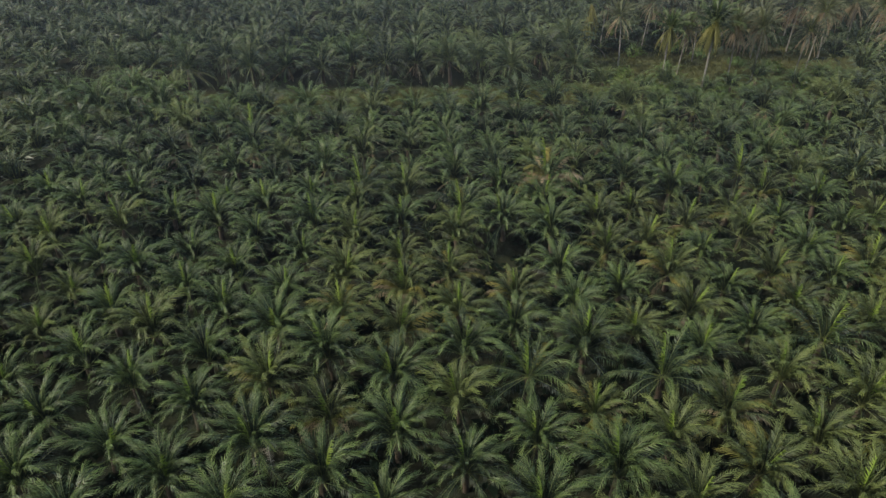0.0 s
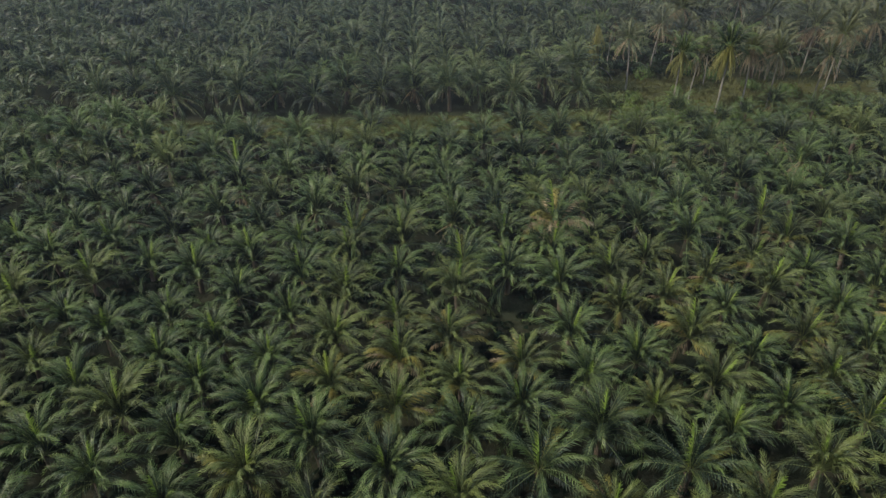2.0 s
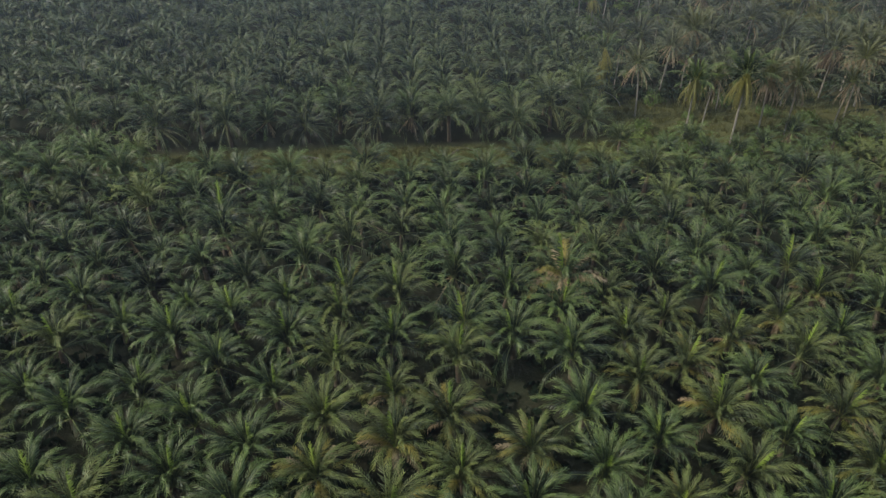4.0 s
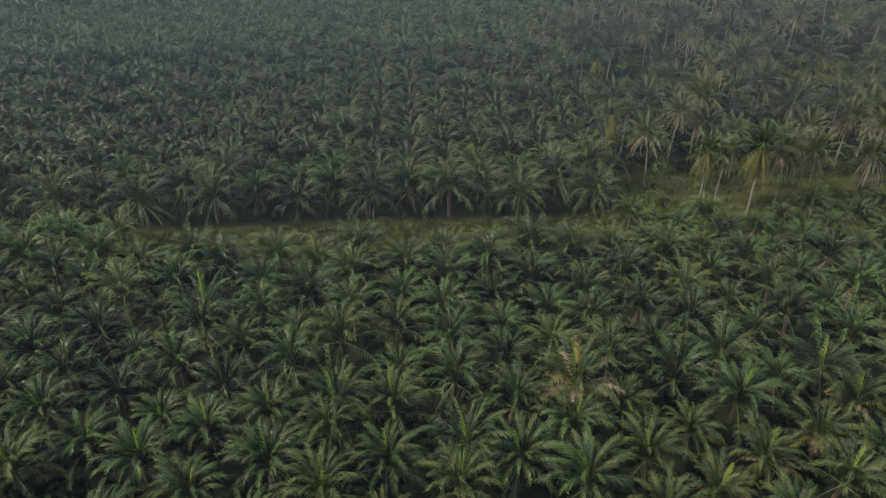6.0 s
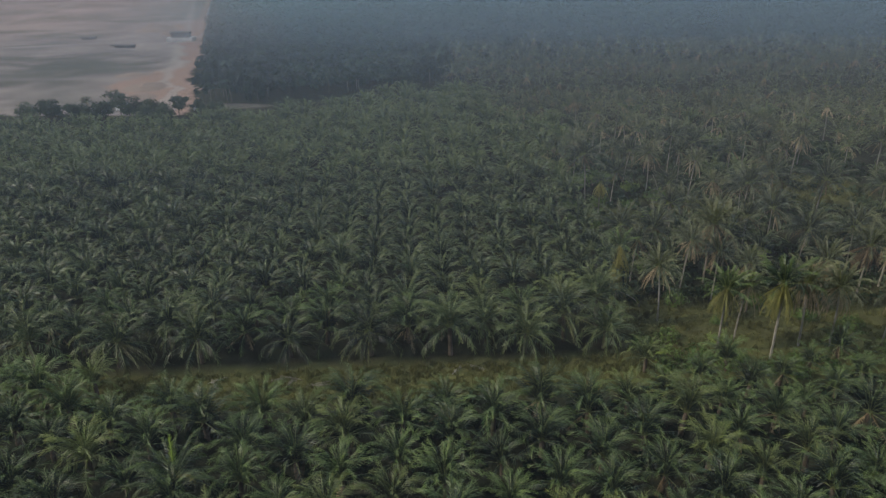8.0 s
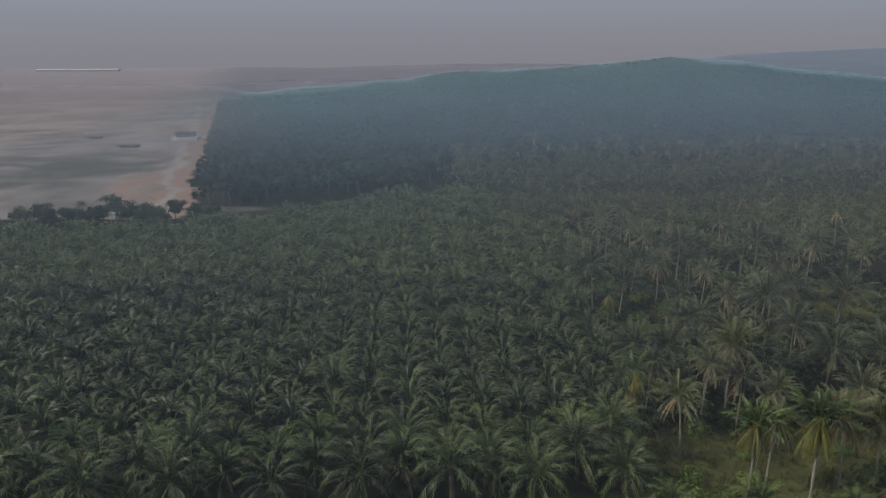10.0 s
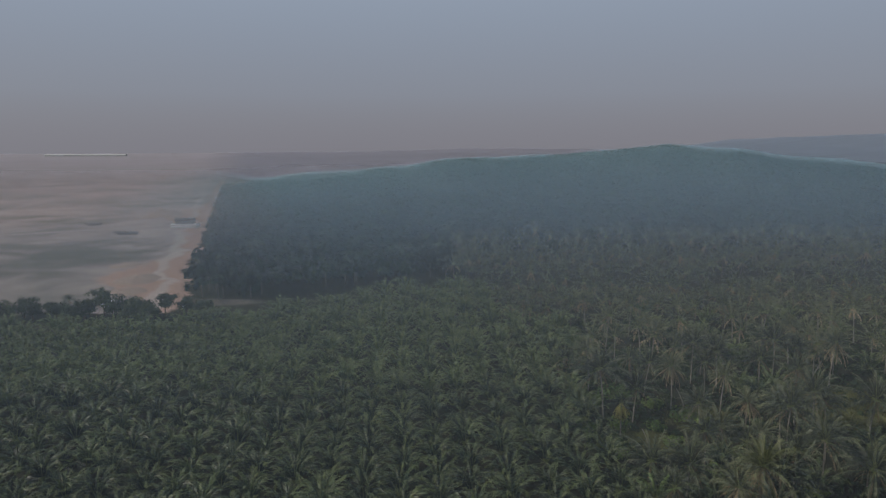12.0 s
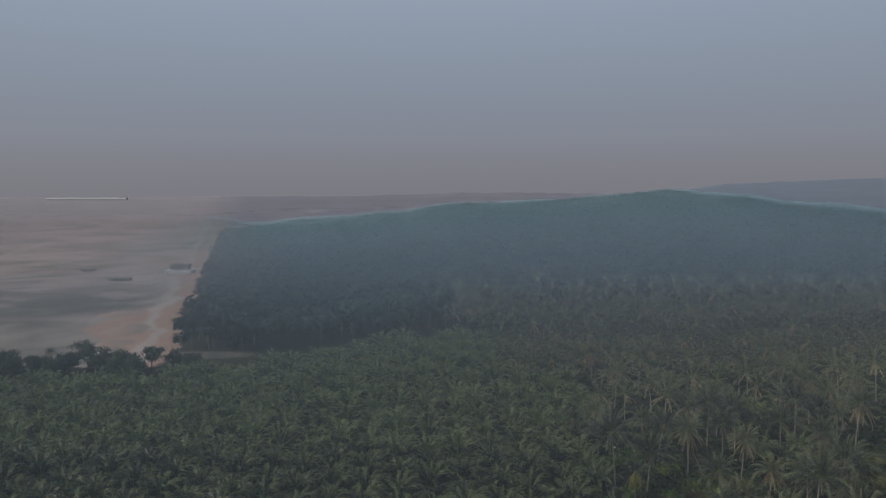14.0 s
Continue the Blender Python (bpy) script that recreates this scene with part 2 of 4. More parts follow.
def height(x, y):
    z = 7.5 * rise(y, 195, 290) + 6 * rise(y, 275, 365)
    if y > 400:
        ry = ridge_y(x)
        up = float(np.interp(x, RIDGE_X, RIDGE_Z)) - 13.5
        k = min(1.0, (y - 400) / (ry - 400))
        k = 0.45 * k + 0.55 * k * k * (3 - 2 * k)
        fall = 1 - 0.8 * rise(y, ry, ry + 900)
        inside = rise(x, road_x(y) - 10, road_x(y) + 90)
        z += (max(0.0, up) * k * fall + 5.0 * k * noise.noise((x * 0.017, y * 0.017, 11)) + 7.0 * k * (1 - k) * noise.noise((x * 0.011, y * 0.011, 21))) * inside
        z += 48 * rise(y, 1700, 3000)
        z += 72 * rise(x, 1350, 2050) * rise(y, 1900, 2800)
        z += 1.2 * noise.noise((x * 0.012, y * 0.012, 3)) * (1 - inside) * rise(y, 400, 480)
    return z + 0.5 * noise.noise((x * 0.05, y * 0.05, 0))


# ---- ground ----
def ground_material():
    m, nt, p, out = material("plantation_ground")
    g = nt.nodes.new("ShaderNodeNewGeometry")
    sep = nt.nodes.new("ShaderNodeSeparateXYZ")
    nt.links.new(g.outputs["Position"], sep.inputs[0])
    x, y = sep.outputs["X"], sep.outputs["Y"]
    fine, mid, big = noise_tex(nt, 2.5, 6.0), noise_tex(nt, 0.22, 4.0), noise_tex(nt, 0.03, 3.0)
    litter = mix(nt, mid, ramp(nt, fine, ((0.3, (0.022, 0.019, 0.014)), (0.7, (0.055, 0.045, 0.03)))), (0.02, 0.032, 0.016))
    grass = ramp(nt, fine, ((0.3, (0.075, 0.08, 0.028)), (0.7, (0.135, 0.135, 0.048))))
    track = maths(nt, "SUBTRACT", 1.0, maths(nt, "DIVIDE", maths(nt, "ABSOLUTE", maths(nt, "SUBTRACT", maths(nt, "SUBTRACT", y, maths(nt, "MULTIPLY", x, 0.07)), 157.5)), 9.0), True)
    open_land = maths(nt, "MULTIPLY", maths(nt, "MULTIPLY", maths(nt, "DIVIDE", maths(nt, "SUBTRACT", x, 36.0), 10.0, True), 0.75), maths(nt, "MULTIPLY", maths(nt, "DIVIDE", maths(nt, "SUBTRACT", y, 158.0), 10.0, True), maths(nt, "DIVIDE", maths(nt, "SUBTRACT", 200.0, y), 15.0, True)))
    gr = maths(nt, "ADD", maths(nt, "MULTIPLY", track, 1.6), open_land, True)
    def patch(cx, cy, wide, deep):
        a = maths(nt, "POWER", maths(nt, "DIVIDE", maths(nt, "SUBTRACT", x, cx), wide), 2.0)
        b = maths(nt, "POWER", maths(nt, "DIVIDE", maths(nt, "SUBTRACT", y, cy), deep), 2.0)
        return maths(nt, "MULTIPLY", maths(nt, "SUBTRACT", 1.0, maths(nt, "ADD", a, b), True), 1.5, True)

    for spot in ((118.0, 256.0, 22.0, 15.0), (73.0, 251.0, 12.0, 9.0), (52.0, 238.0, 14.0, 9.0)):
        gr = maths(nt, "MAXIMUM", gr, patch(*spot))
    gr = maths(nt, "MULTIPLY", gr, maths(nt, "ADD", maths(nt, "MULTIPLY", mid, 1.4), 0.1), True)
    c = mix(nt, gr, litter, grass)
    # bare, graded land beyond the plantation
    streak = nt.nodes.new("ShaderNodeMapping")
    streak.inputs["Scale"].default_value = (0.013, 0.0075, 1)
    nt.links.new(g.outputs["Position"], streak.inputs["Vector"])
    bands = noise_tex(nt, 1.0, 5.0, 0.5, streak.outputs[0])
    bare = ramp(nt, bands, ((0.36, (0.15, 0.142, 0.128)), (0.5, (0.29, 0.245, 0.226)), (0.66, (0.4, 0.33, 0.305))))
    edge = maths(nt, "SUBTRACT", maths(nt, "ADD", maths(nt, "MULTIPLY", y, -0.3), -8.0), x)
    edge = maths(nt, "ADD", edge, maths(nt, "MULTIPLY", maths(nt, "SUBTRACT", big, 0.5), 34.0))
    orange = ramp(nt, fine, ((0.3, (0.29, 0.19, 0.15)), (0.7, (0.4, 0.275, 0.22))))
    def hump(v, mid_at, half):
        return maths(nt, "SUBTRACT", 1.0, maths(nt, "DIVIDE", maths(nt, "ABSOLUTE", maths(nt, "SUBTRACT", v, mid_at)), half), True)

    reach = maths(nt, "ADD", maths(nt, "MULTIPLY", hump(y, 425.0, 70.0), 38.0), maths(nt, "MULTIPLY", hump(y, 780.0, 150.0), 42.0))
    reach = maths(nt, "ADD", maths(nt, "ADD", reach, 16.0), maths(nt, "MULTIPLY", maths(nt, "SUBTRACT", mid, 0.5), 26.0))
    near_road = maths(nt, "DIVIDE", maths(nt, "SUBTRACT", reach, edge), 8.0, True)
    # pale wheel tracks over the open land
    rough = noise_tex(nt, 0.028, 4.0, 0.6)
    for spot in ((-265.0, 520.0, 150.0, 78.0), (-420.0, 745.0, 130.0, 60.0), (-395.0, 1000.0, 170.0, 110.0), (-560.0, 900.0, 110.0, 60.0), (-235.0, 430.0, 60.0, 16.0)):
        weedy = maths(nt, "MULTIPLY", patch(*spot), maths(nt, "DIVIDE", maths(nt, "SUBTRACT", rough, 0.36), 0.2, True))
        bare = mix(nt, maths(nt, "MULTIPLY", weedy, 0.75), bare, (0.085, 0.088, 0.07))
    bare = mix(nt, near_road, bare, orange)
    way_1 = maths(nt, "ABSOLUTE", maths(nt, "SUBTRACT", maths(nt, "SUBTRACT", y, 613.0), maths(nt, "MULTIPLY", maths(nt, "ADD", x, 358.0), 0.65)))
    way_2 = maths(nt, "ABSOLUTE", maths(nt, "SUBTRACT", edge, maths(nt, "ADD", maths(nt, "MULTIPLY", y, 0.022), 3.0)))
    way_3 = maths(nt, "ADD", maths(nt, "ADD", x, 496.0), maths(nt, "MULTIPLY", maths(nt, "SUBTRACT", y, 831.0), 0.336))
    pale = maths(nt, "MAXIMUM", maths(nt, "MULTIPLY", hump(way_3, 0.0, 6.0), 1.4, True), maths(nt, "MULTIPLY", hump(way_1, 0.0, 7.0), 2.0, True))
    pale = maths(nt, "MAXIMUM", pale, maths(nt, "MULTIPLY", hump(way_2, 0.0, 5.0), 2.0, True))
    bare = mix(nt, maths(nt, "MULTIPLY", pale, 0.7), bare, (0.4, 0.35, 0.32))
    far = maths(nt, "DIVIDE", maths(nt, "SUBTRACT", y, maths(nt, "ADD", maths(nt, "MULTIPLY", mid, 16.0), 337.0)), 4.0, True)
    left = maths(nt, "DIVIDE", maths(nt, "ADD", edge, maths(nt, "MULTIPLY", mid, 6.0)), 3.0, True)
    c = mix(nt, maths(nt, "DIVIDE", maths(nt, "SUBTRACT", y, 1450.0), 50.0, True), c, mix(nt, maths(nt, "DIVIDE", maths(nt, "SUBTRACT", x, 700.0), 200.0, True), (0.2, 0.185, 0.17), (0.035, 0.055, 0.03)))
    c = mix(nt, maths(nt, "MULTIPLY", far, left), c, bare)
    c = mix(nt, maths(nt, "MULTIPLY", patch(-99.0, 363.0, 24.0, 8.5), maths(nt, "ADD", mid, 0.1), True), c, (0.2, 0.165, 0.138))
    nt.links.new(c, p.inputs["Base Color"])
    p.inputs["Roughness"].default_value = 0.95
    p.inputs["Specular IOR Level"].default_value = 0.1
    bumped(nt, p, fine, 0.6, 0.2)
    return m


def spaced(a, b, steps):
    return [a + (b - a) * k / steps for k in range(steps)]


gx = spaced(-4500, -1200, 12) + spaced(-1200, -400, 24) + spaced(-400, 700, 110) + spaced(700, 1300, 20) + spaced(1300, 4500, 12) + [4500]
gy = spaced(-1500, 0, 10) + spaced(0, 1200, 150) + spaced(1200, 2200, 40) + spaced(2200, 4900, 30) + [4900]
gv = np.array([(x, y, height(x, y)) for y in gy for x in gx])
gi = np.arange(len(gx) * len(gy)).reshape(len(gy), len(gx))
gf = np.stack([gi[:-1, :-1], gi[:-1, 1:], gi[1:, 1:], gi[1:, :-1]], -1).reshape(-1, 4)
ground_me = quads_mesh("ground", gv, gf, None, ground_material())
ground_me.polygons.foreach_set("use_smooth", np.ones(len(gf), bool))
tagged(new("ground", ground_me), "plantation soil with grassy track and bare graded land", "ground", kind="structure")


# ---- palms ----
def frond(length, droop, pairs, leaf, width, seed, stem=7, curl=0.0, bent=False):
    """One palm frond along +x from its foot: a tapering midrib and two combs of leaflets that hang a little."""
    r = np.random.RandomState(seed)
    n = 15
    s = np.linspace(0, 1, n)
    ang = -droop * (0.1 * s + 0.9 * s ** 2.8)
    step = length / (n - 1)
    px = np.concatenate([[0], np.cumsum(np.cos(ang[:-1]) * step)])
    pz = np.concatenate([[0], np.cumsum(np.sin(ang[:-1]) * step)])
    py = curl * s ** 2 * length
    vs, fs, ws = [], [], []
    k = np.linspace(0, n - 1, stem).astype(int)
    for i in k:                                     # midrib, three-sided
        w = 0.09 * (1 - 0.8 * s[i])
        ws += [-1.0] * 3
        vs += [(px[i], py[i] - w, pz[i]), (px[i], py[i] + w, pz[i]), (px[i], py[i], pz[i] - 1.2 * w)]
    for a in range(stem - 1):
        for b in range(3):
            c = (b + 1) % 3
            fs.append((3 * a + b, 3 * a + c, 3 * a + 3 + c, 3 * a + 3 + b))
    for side in (-1, 1):
        for j in range(pairs):
            q = 0.12 + 0.87 * (j + 0.5 + 0.4 * (r.rand() - 0.5)) / pairs
            bx, bz, by, a = np.interp(q, s, px), np.interp(q, s, pz), np.interp(q, s, py), np.interp(q, s, ang)
            ll = leaf * (0.25 + 0.86 * math.sin(math.pi * min(1, 0.2 + 0.72 * q))) * (0.82 + 0.36 * r.rand())
            sweep = 0.42 + 0.48 * q + 0.12 * r.randn()
            t = np.array([math.cos(a), 0, math.sin(a)])
            nrm = np.array([-math.sin(a), 0, math.cos(a)])
            lift = (0.38, 0.1, 0.24)[(j + (side > 0)) % 3] + 0.08 * r.randn()    # leaflets stand in several planes
            d = math.sin(sweep) * t + math.cos(sweep) * np.array([0, side, 0]) + lift * nrm
            d /= np.linalg.norm(d)
            base = np.array([bx, by, bz])
            sag = np.array([0, 0, -ll * (0.6 + 0.36 * r.rand())])
            tip = base + d * ll * 0.88 + sag
            h = t * width * 0.5
            o = len(vs)
            if bent:
                mid = base + d * ll * 0.5 + 0.12 * sag
                vs += [tuple(base - 0.7 * h), tuple(base + 0.7 * h), tuple(mid + h), tuple(mid - h), tuple(tip + 0.12 * h), tuple(tip - 0.12 * h)]
                ws += [q, q, q + 0.06, q + 0.06, q + 0.14, q + 0.14]
                fs += [(o, o + 1, o + 2, o + 3), (o + 3, o + 2, o + 4, o + 5)]
            else:
                vs += [tuple(base - h), tuple(base + h), tuple(tip + 0.2 * h), tuple(tip - 0.2 * h)]
                ws += [q, q, q + 0.14, q + 0.14]
                fs.append((o, o + 1, o + 2, o + 3))
    return np.array(vs), np.array(fs, np.int32), np.array(ws)


def crown_plan(count, seed, top=89, bottom=54, scale=1.0):
    """Where each frond of a crown sits: turn, steepness, size and place in the order from the heart outwards."""
    r = random.Random(seed)
    plan = []
    for i in range(count):
        u = (i + 0.5) / count
        if u < 0.74:
            steep = top + (bottom - top) * u / 0.74
        else:
            steep = (bottom - 6) * (1 - (u - 0.74) / 0.26) - 60 * (u - 0.74)
        steep += r.uniform(-6, 6)
        plan.append((i * 137.5 + r.uniform(-14, 14), steep, scale * r.uniform(0.86, 1.1) * (0.72 + 0.28 * min(1, u * 3)), u))
    return plan


def frond_matrix(turn, steep, size, z, out=0.18):
    return pose(0, 0, z, 0, 0, turn) @ pose(out, 0, 0, 0, -steep, 0) @ Matrix.Scale(size, 4)


def trunk_mesh(name, h, r0, r1, mat, lean=0.0, seed=0, rings=9):
    """A palm stem, thick with old leaf bases, on a slightly wandering axis."""
    rr = random.Random(seed)
    vs, fs, n = [], [], 10
    for i in range(rings):
        u = i / (rings - 1)
        for k in range(n):
            a = 2 * math.pi * (k + 0.5 * (i % 2)) / n
            rad = (r0 + (r1 - r0) * u) * (1 + rr.uniform(-0.12, 0.16))
            vs.append((rad * math.cos(a) + lean * h * u * u, rad * math.sin(a), h * u - 0.4 * (i == 0)))
    for i in range(rings - 1):
        for k in range(n):
            fs.append((i * n + k, i * n + (k + 1) % n, (i + 1) * n + (k + 1) % n, (i + 1) * n + k))
    fs.append(tuple((rings - 1) * n + k for k in (0, 3, 5, 8)))
    return quads_mesh(name, vs, fs, None, mat)


# frond meshes: by how far from the heart they grow
FINE = [frond(7.0, radians(d), 22, 0.8, 0.17, 10 + k, 6, bent=True, curl=(k - 2.5) * 0.05) for k, d in enumerate((62, 104, 138, 158, 122, 92))]
FINE_ME = [quads_mesh("frond", *p, M_FROND) for p in FINE]
WARM_ME = [quads_mesh("frond", *p, M_FROND_WARM) for p in FINE]
OLD_ME = [quads_mesh("frond_old", *frond(6.0, radians(d), 26, 0.9, 0.17, 40 + k, bent=True), M_FROND_YELLOW) for k, d in enumerate((100, 118))]
DEAD_ME = [quads_mesh("frond_dead", *frond(5.0, radians(d), 18, 0.7, 0.17, 50 + k, bent=True), M_FROND_DEAD) for k, d in enumerate((70, 95))]
SPEAR_ME = quads_mesh("spear_leaf", *frond(4.2, radians(14), 16, 0.45, 0.22, 60), M_SPEAR)
COARSE = [frond(6.9, radians(d), 14, 0.95, 0.27, 70 + k, stem=4, curl=(k - 1.5) * 0.05) for k, d in enumerate((62, 108, 142, 96))]
MIDDLE = [frond(7.0, radians(d), 12, 0.9, 0.4, 75 + k, stem=3) for k, d in enumerate((62, 108, 142, 96))]
ROUGH = [frond(7.0, radians(d), 8, 0.88, 0.56, 80 + k, stem=2) for k, d in enumerate((62, 108, 142, 96))]


DROOPING = [frond(6.4, radians(d), 15, 0.9, 0.3, 90 + k, stem=4) for k, d in enumerate((30, 56, 70, 80))]
DROOPING_FAR = [frond(6.4, radians(d), 7, 0.8, 0.46, 95 + k, stem=3) for k, d in enumerate((30, 56, 70, 80))]


HANGING = [frond(7.4, radians(d), 18, 0.5, 0.2, 97 + k, stem=4) for k, d in enumerate((34, 48))]
HANGING_FAR = [frond(6.2, radians(d), 5, 0.85, 0.8, 99 + k, stem=2) for k, d in enumerate((34, 48))]


def pick_frond(u, r):
    return 0 if u < 0.16 else 1 if u < 0.36 else 4 if u < 0.5 else r.choice((2, 3)) if u < 0.7 else r.choice((2, 4, 5))


def palm(seed, trunk_h, old=0, dead=0, count=43, scale=1.0, label="", spear=True, top=89, bottom=54, leaves=FINE_ME, dry=(-30, 40)):
    """An oil palm whose fronds are parts of their own."""
    r = random.Random(seed)
    p = new("oil_palm")
    part("trunk", trunk_mesh("trunk", trunk_h, 0.42, 0.36, M_TRUNK, r.uniform(-0.06, 0.06), seed), p)
    for turn, steep, size, u in crown_plan(count, seed, top, bottom, scale):
        part("frond", leaves[pick_frond(u, r) if bottom > 30 else (0, 5, 1, 5)[int(u * 4)]], p, frond_matrix(turn, steep, size, trunk_h))
    for k in range(old):
        part("frond", OLD_ME[k % 2], p, frond_matrix(r.uniform(0, 360), r.uniform(8, 58), scale * r.uniform(0.85, 1.05), trunk_h), "yellowing lower frond")
    for k in range(dead):
        part("frond", DEAD_ME[k % 2], p, frond_matrix(r.uniform(0, 360), r.uniform(*dry), scale * r.uniform(0.8, 1.1), trunk_h), "dry brown hanging frond")
    if spear:
        part("spear_leaf", SPEAR_ME, p, frond_matrix(r.uniform(0, 360), 86, 1.4 * scale, trunk_h), "bright unopened young leaf")
    return tagged(p, label or "dark green oil palm with arching feathery fronds", "palm tree", "oil palms of the plantation")


def crown_piece(fronds, seed, count, z, top=89, bottom=54, scale=1.0):
    r = random.Random(seed)
    out = []
    for turn, steep, size, u in crown_plan(count, seed, top, bottom, scale):
        k = 0 if u < 0.16 else 1 if u < 0.4 else 2 if u < 0.7 else r.choice((1, 2, 3))
        out.append(moved(fronds[k], frond_matrix(turn, steep, size, z)))
    return joined(out)


def joined_palm(seed, trunk_h, label="", count=31, skirt=0, scale=1.0, pale=False, lean=0.0, top=89, bottom=60, group="oil palms of the plantation", skirt_mat=None, hang=(-76, -30), tiers=(1.0,), top_size=1.0, leaf=None):
    """An oil palm with its whole crown as one part."""
    r = random.Random(seed)
    p = new("oil_palm")
    part("trunk", trunk_mesh("trunk", trunk_h, 0.4 if not pale else 0.2, 0.34 if not pale else 0.14, M_TRUNK_PALE if pale else M_TRUNK, lean, seed, 14), p)
    head = Matrix.Translation((lean * trunk_h, 0, 0))
    part("crown", quads_mesh("crown", *crown_piece(DROOPING if pale else COARSE, seed, count, trunk_h, top, bottom, scale * top_size), leaf or (M_FROND if skirt_mat else M_FROND_GREY if pale else M_FROND)), p, head)
    if skirt:
        dry = [moved(r.choice(HANGING), frond_matrix(r.uniform(0, 360), r.uniform(*hang), 0.95 * scale * r.uniform(0.75, 1.1), trunk_h * tiers[k % len(tiers)])) for k in range(skirt)]
        part("dry_skirt", quads_mesh("dry_skirt", *joined(dry), skirt_mat or M_FROND_DEAD), p, head, "hanging skirt of dry fronds")
    return tagged(p, label or "dark green oil palm with a dense feathery crown", "palm tree", group)


def stand(template, x, y, size=1.0, turn=None, rnd=random, tilt=6):
    m = pose(x, y, height(x, y) - 0.05, rnd.uniform(-tilt, tilt), rnd.uniform(-tilt, tilt), rnd.uniform(0, 360) if turn is None else turn)
    ob = copy_thing(template, m)
    ob.scale = (size, size, size * rnd.uniform(0.92, 1.08))
    return ob


def remove_thing(ob):
    for o in (*ob.children_recursive, ob):
        bpy.data.objects.remove(o)


TEMPLATES = [palm(1, 3.0, bottom=62), palm(2, 3.6, bottom=57), palm(3, 2.6, count=36, bottom=66),
             palm(4, 3.2, old=4, count=34, bottom=58, leaves=WARM_ME, label="green oil palm with yellowing lower fronds"),
             palm(5, 2.8, old=6, dead=4, count=26, bottom=50, leaves=WARM_ME, label="thinning oil palm with yellow and dry brown fronds"),
             palm(8, 3.1, count=35, bottom=60, leaves=WARM_ME, label="pale green oil palm with arching feathery fronds")]
BROWN = palm(6, 4.8, old=4, dead=22, count=14, dry=(0, 56), label="sparse oil palm with many dead brown fronds")
OPEN = palm(7, 4.2, count=30, old=1, bottom=8, label="oil palm with a wide open crown and spreading fronds")
JOINED = [joined_palm(21, 3.2), joined_palm(22, 3.8, leaf=M_FROND_WARM, label="pale green oil palm with a dense feathery crown"), joined_palm(23, 2.8), joined_palm(24, 3.4, skirt=5, label="oil palm with some dry fronds under its crown")]
WIDE = [joined_palm(25 + k, 4.4 + 0.5 * k, "large oil palm with a wide crown of spreading fronds", 34, 8, 1.12, bottom=18 + 8 * k, hang=(-40, 5), skirt_mat=M_FROND_OLDER, leaf=M_FROND_FAR) for k in range(3)]
TALL = [joined_palm(31, 12.2, "tall slender palm with pale trunk and yellow drooping skirt", 22, 58, 0.85, True, 0.03, 88, 26, "tall palms by the track", M_FROND_OLD, (-86, -44)),
        joined_palm(32, 14.5, "tall palm with pale trunk and drooping grey-green crown", 30, 10, 0.95, True, -0.08, 84, 12, "tall palms by the track"),
        joined_palm(33, 12.5, "palm with drooping crown and long dry tan skirt", 28, 26, 0.95, True, 0.06, 84, 16, "tall palms by the track"),
        joined_palm(34, 11.0, "tall palm wrapped in pale yellow hanging fronds", 15, 60, 0.85, True, 0.02, 88, 44, "tall palms by the track", M_FROND_OLD, (-90, -60), (1.0, 0.82, 0.68), 0.72)]

rnd = random.Random(5)

# planting grids: staggered, a palm every 9 m or so; origin, turn, distance between lines, distance along a line
NEAR = ((1.8, 81.2), radians(1.0), 7.84, 9.05)
FAR = ((1.4, 166.4), radians(2.75), 8.1, 9.35)
SPECIAL_BROWN = ((18.5, 104.8),)
SPECIAL_OPEN = ((-38.5, 126.0), (-14.1, 104.6), (10.3, 58.6), (26.5, 58.5), (48.4, 64.2), (54.4, 110.5), (3.3, 96.5))
SPECIAL_YELLOW = ((14.5, 53.8), (-10.3, 86.4), (-3.6, 85.0), (33.9, 86.3), (60.3, 80.8), (55.5, 70.4), (-16.8, 54.3), (-45.6, 105.0), (12.9, 99.4), (36, 100), (41, 99), (35, 92.7), (-20.5, 54.3))
GAPS = ((11.8, 86.3), (-48, 88))


def grid(plan, i, j):
    (ox, oy), turn, col, row = plan
    u, v = i * col, (j + 0.5 * (i % 2)) * row
    c, s = math.cos(turn), math.sin(turn)
    return ox + u * c - v * s, oy + u * s + v * c


def track_y(x):
    return 157.5 + 0.07 * x


def near_edge(x):
    """Where the near block ends: short of the grassy track, closed up to the second block past either end of it."""
    return 148.5 + 0.03 * x + 7.0 * rise(-x, 56, 64) + 10.0 * rise(x, 33, 38) + 0.1 * max(0.0, x - 38)


def near_one(x, y, places, d):
    return any(math.hypot(x - a, y - b) < d for a, b in places)


near_spots, near_joined, far_spots, tall_spots = [], [], [], []
for i in range(-24, 27):
    for j in range(-11, 12):
        x, y = grid(NEAR, i, j)
        x, y = x + rnd.uniform(-0.7, 0.7), y + rnd.uniform(-0.7, 0.7)
        edge_y = near_edge(x)
        if y > edge_y or abs(x) > 20 + 0.56 * (y + 35):
            continue
        if 24 < y < 105 and abs(x) < 8 + 0.5 * (y + 42):
            near_spots.append((x, y))
        else:
            near_joined.append((x, y))


def block_end(x):
    """The far edge of the second block."""
    return 316 + 0.5 * max(0.0, min(100.0, x + 100))


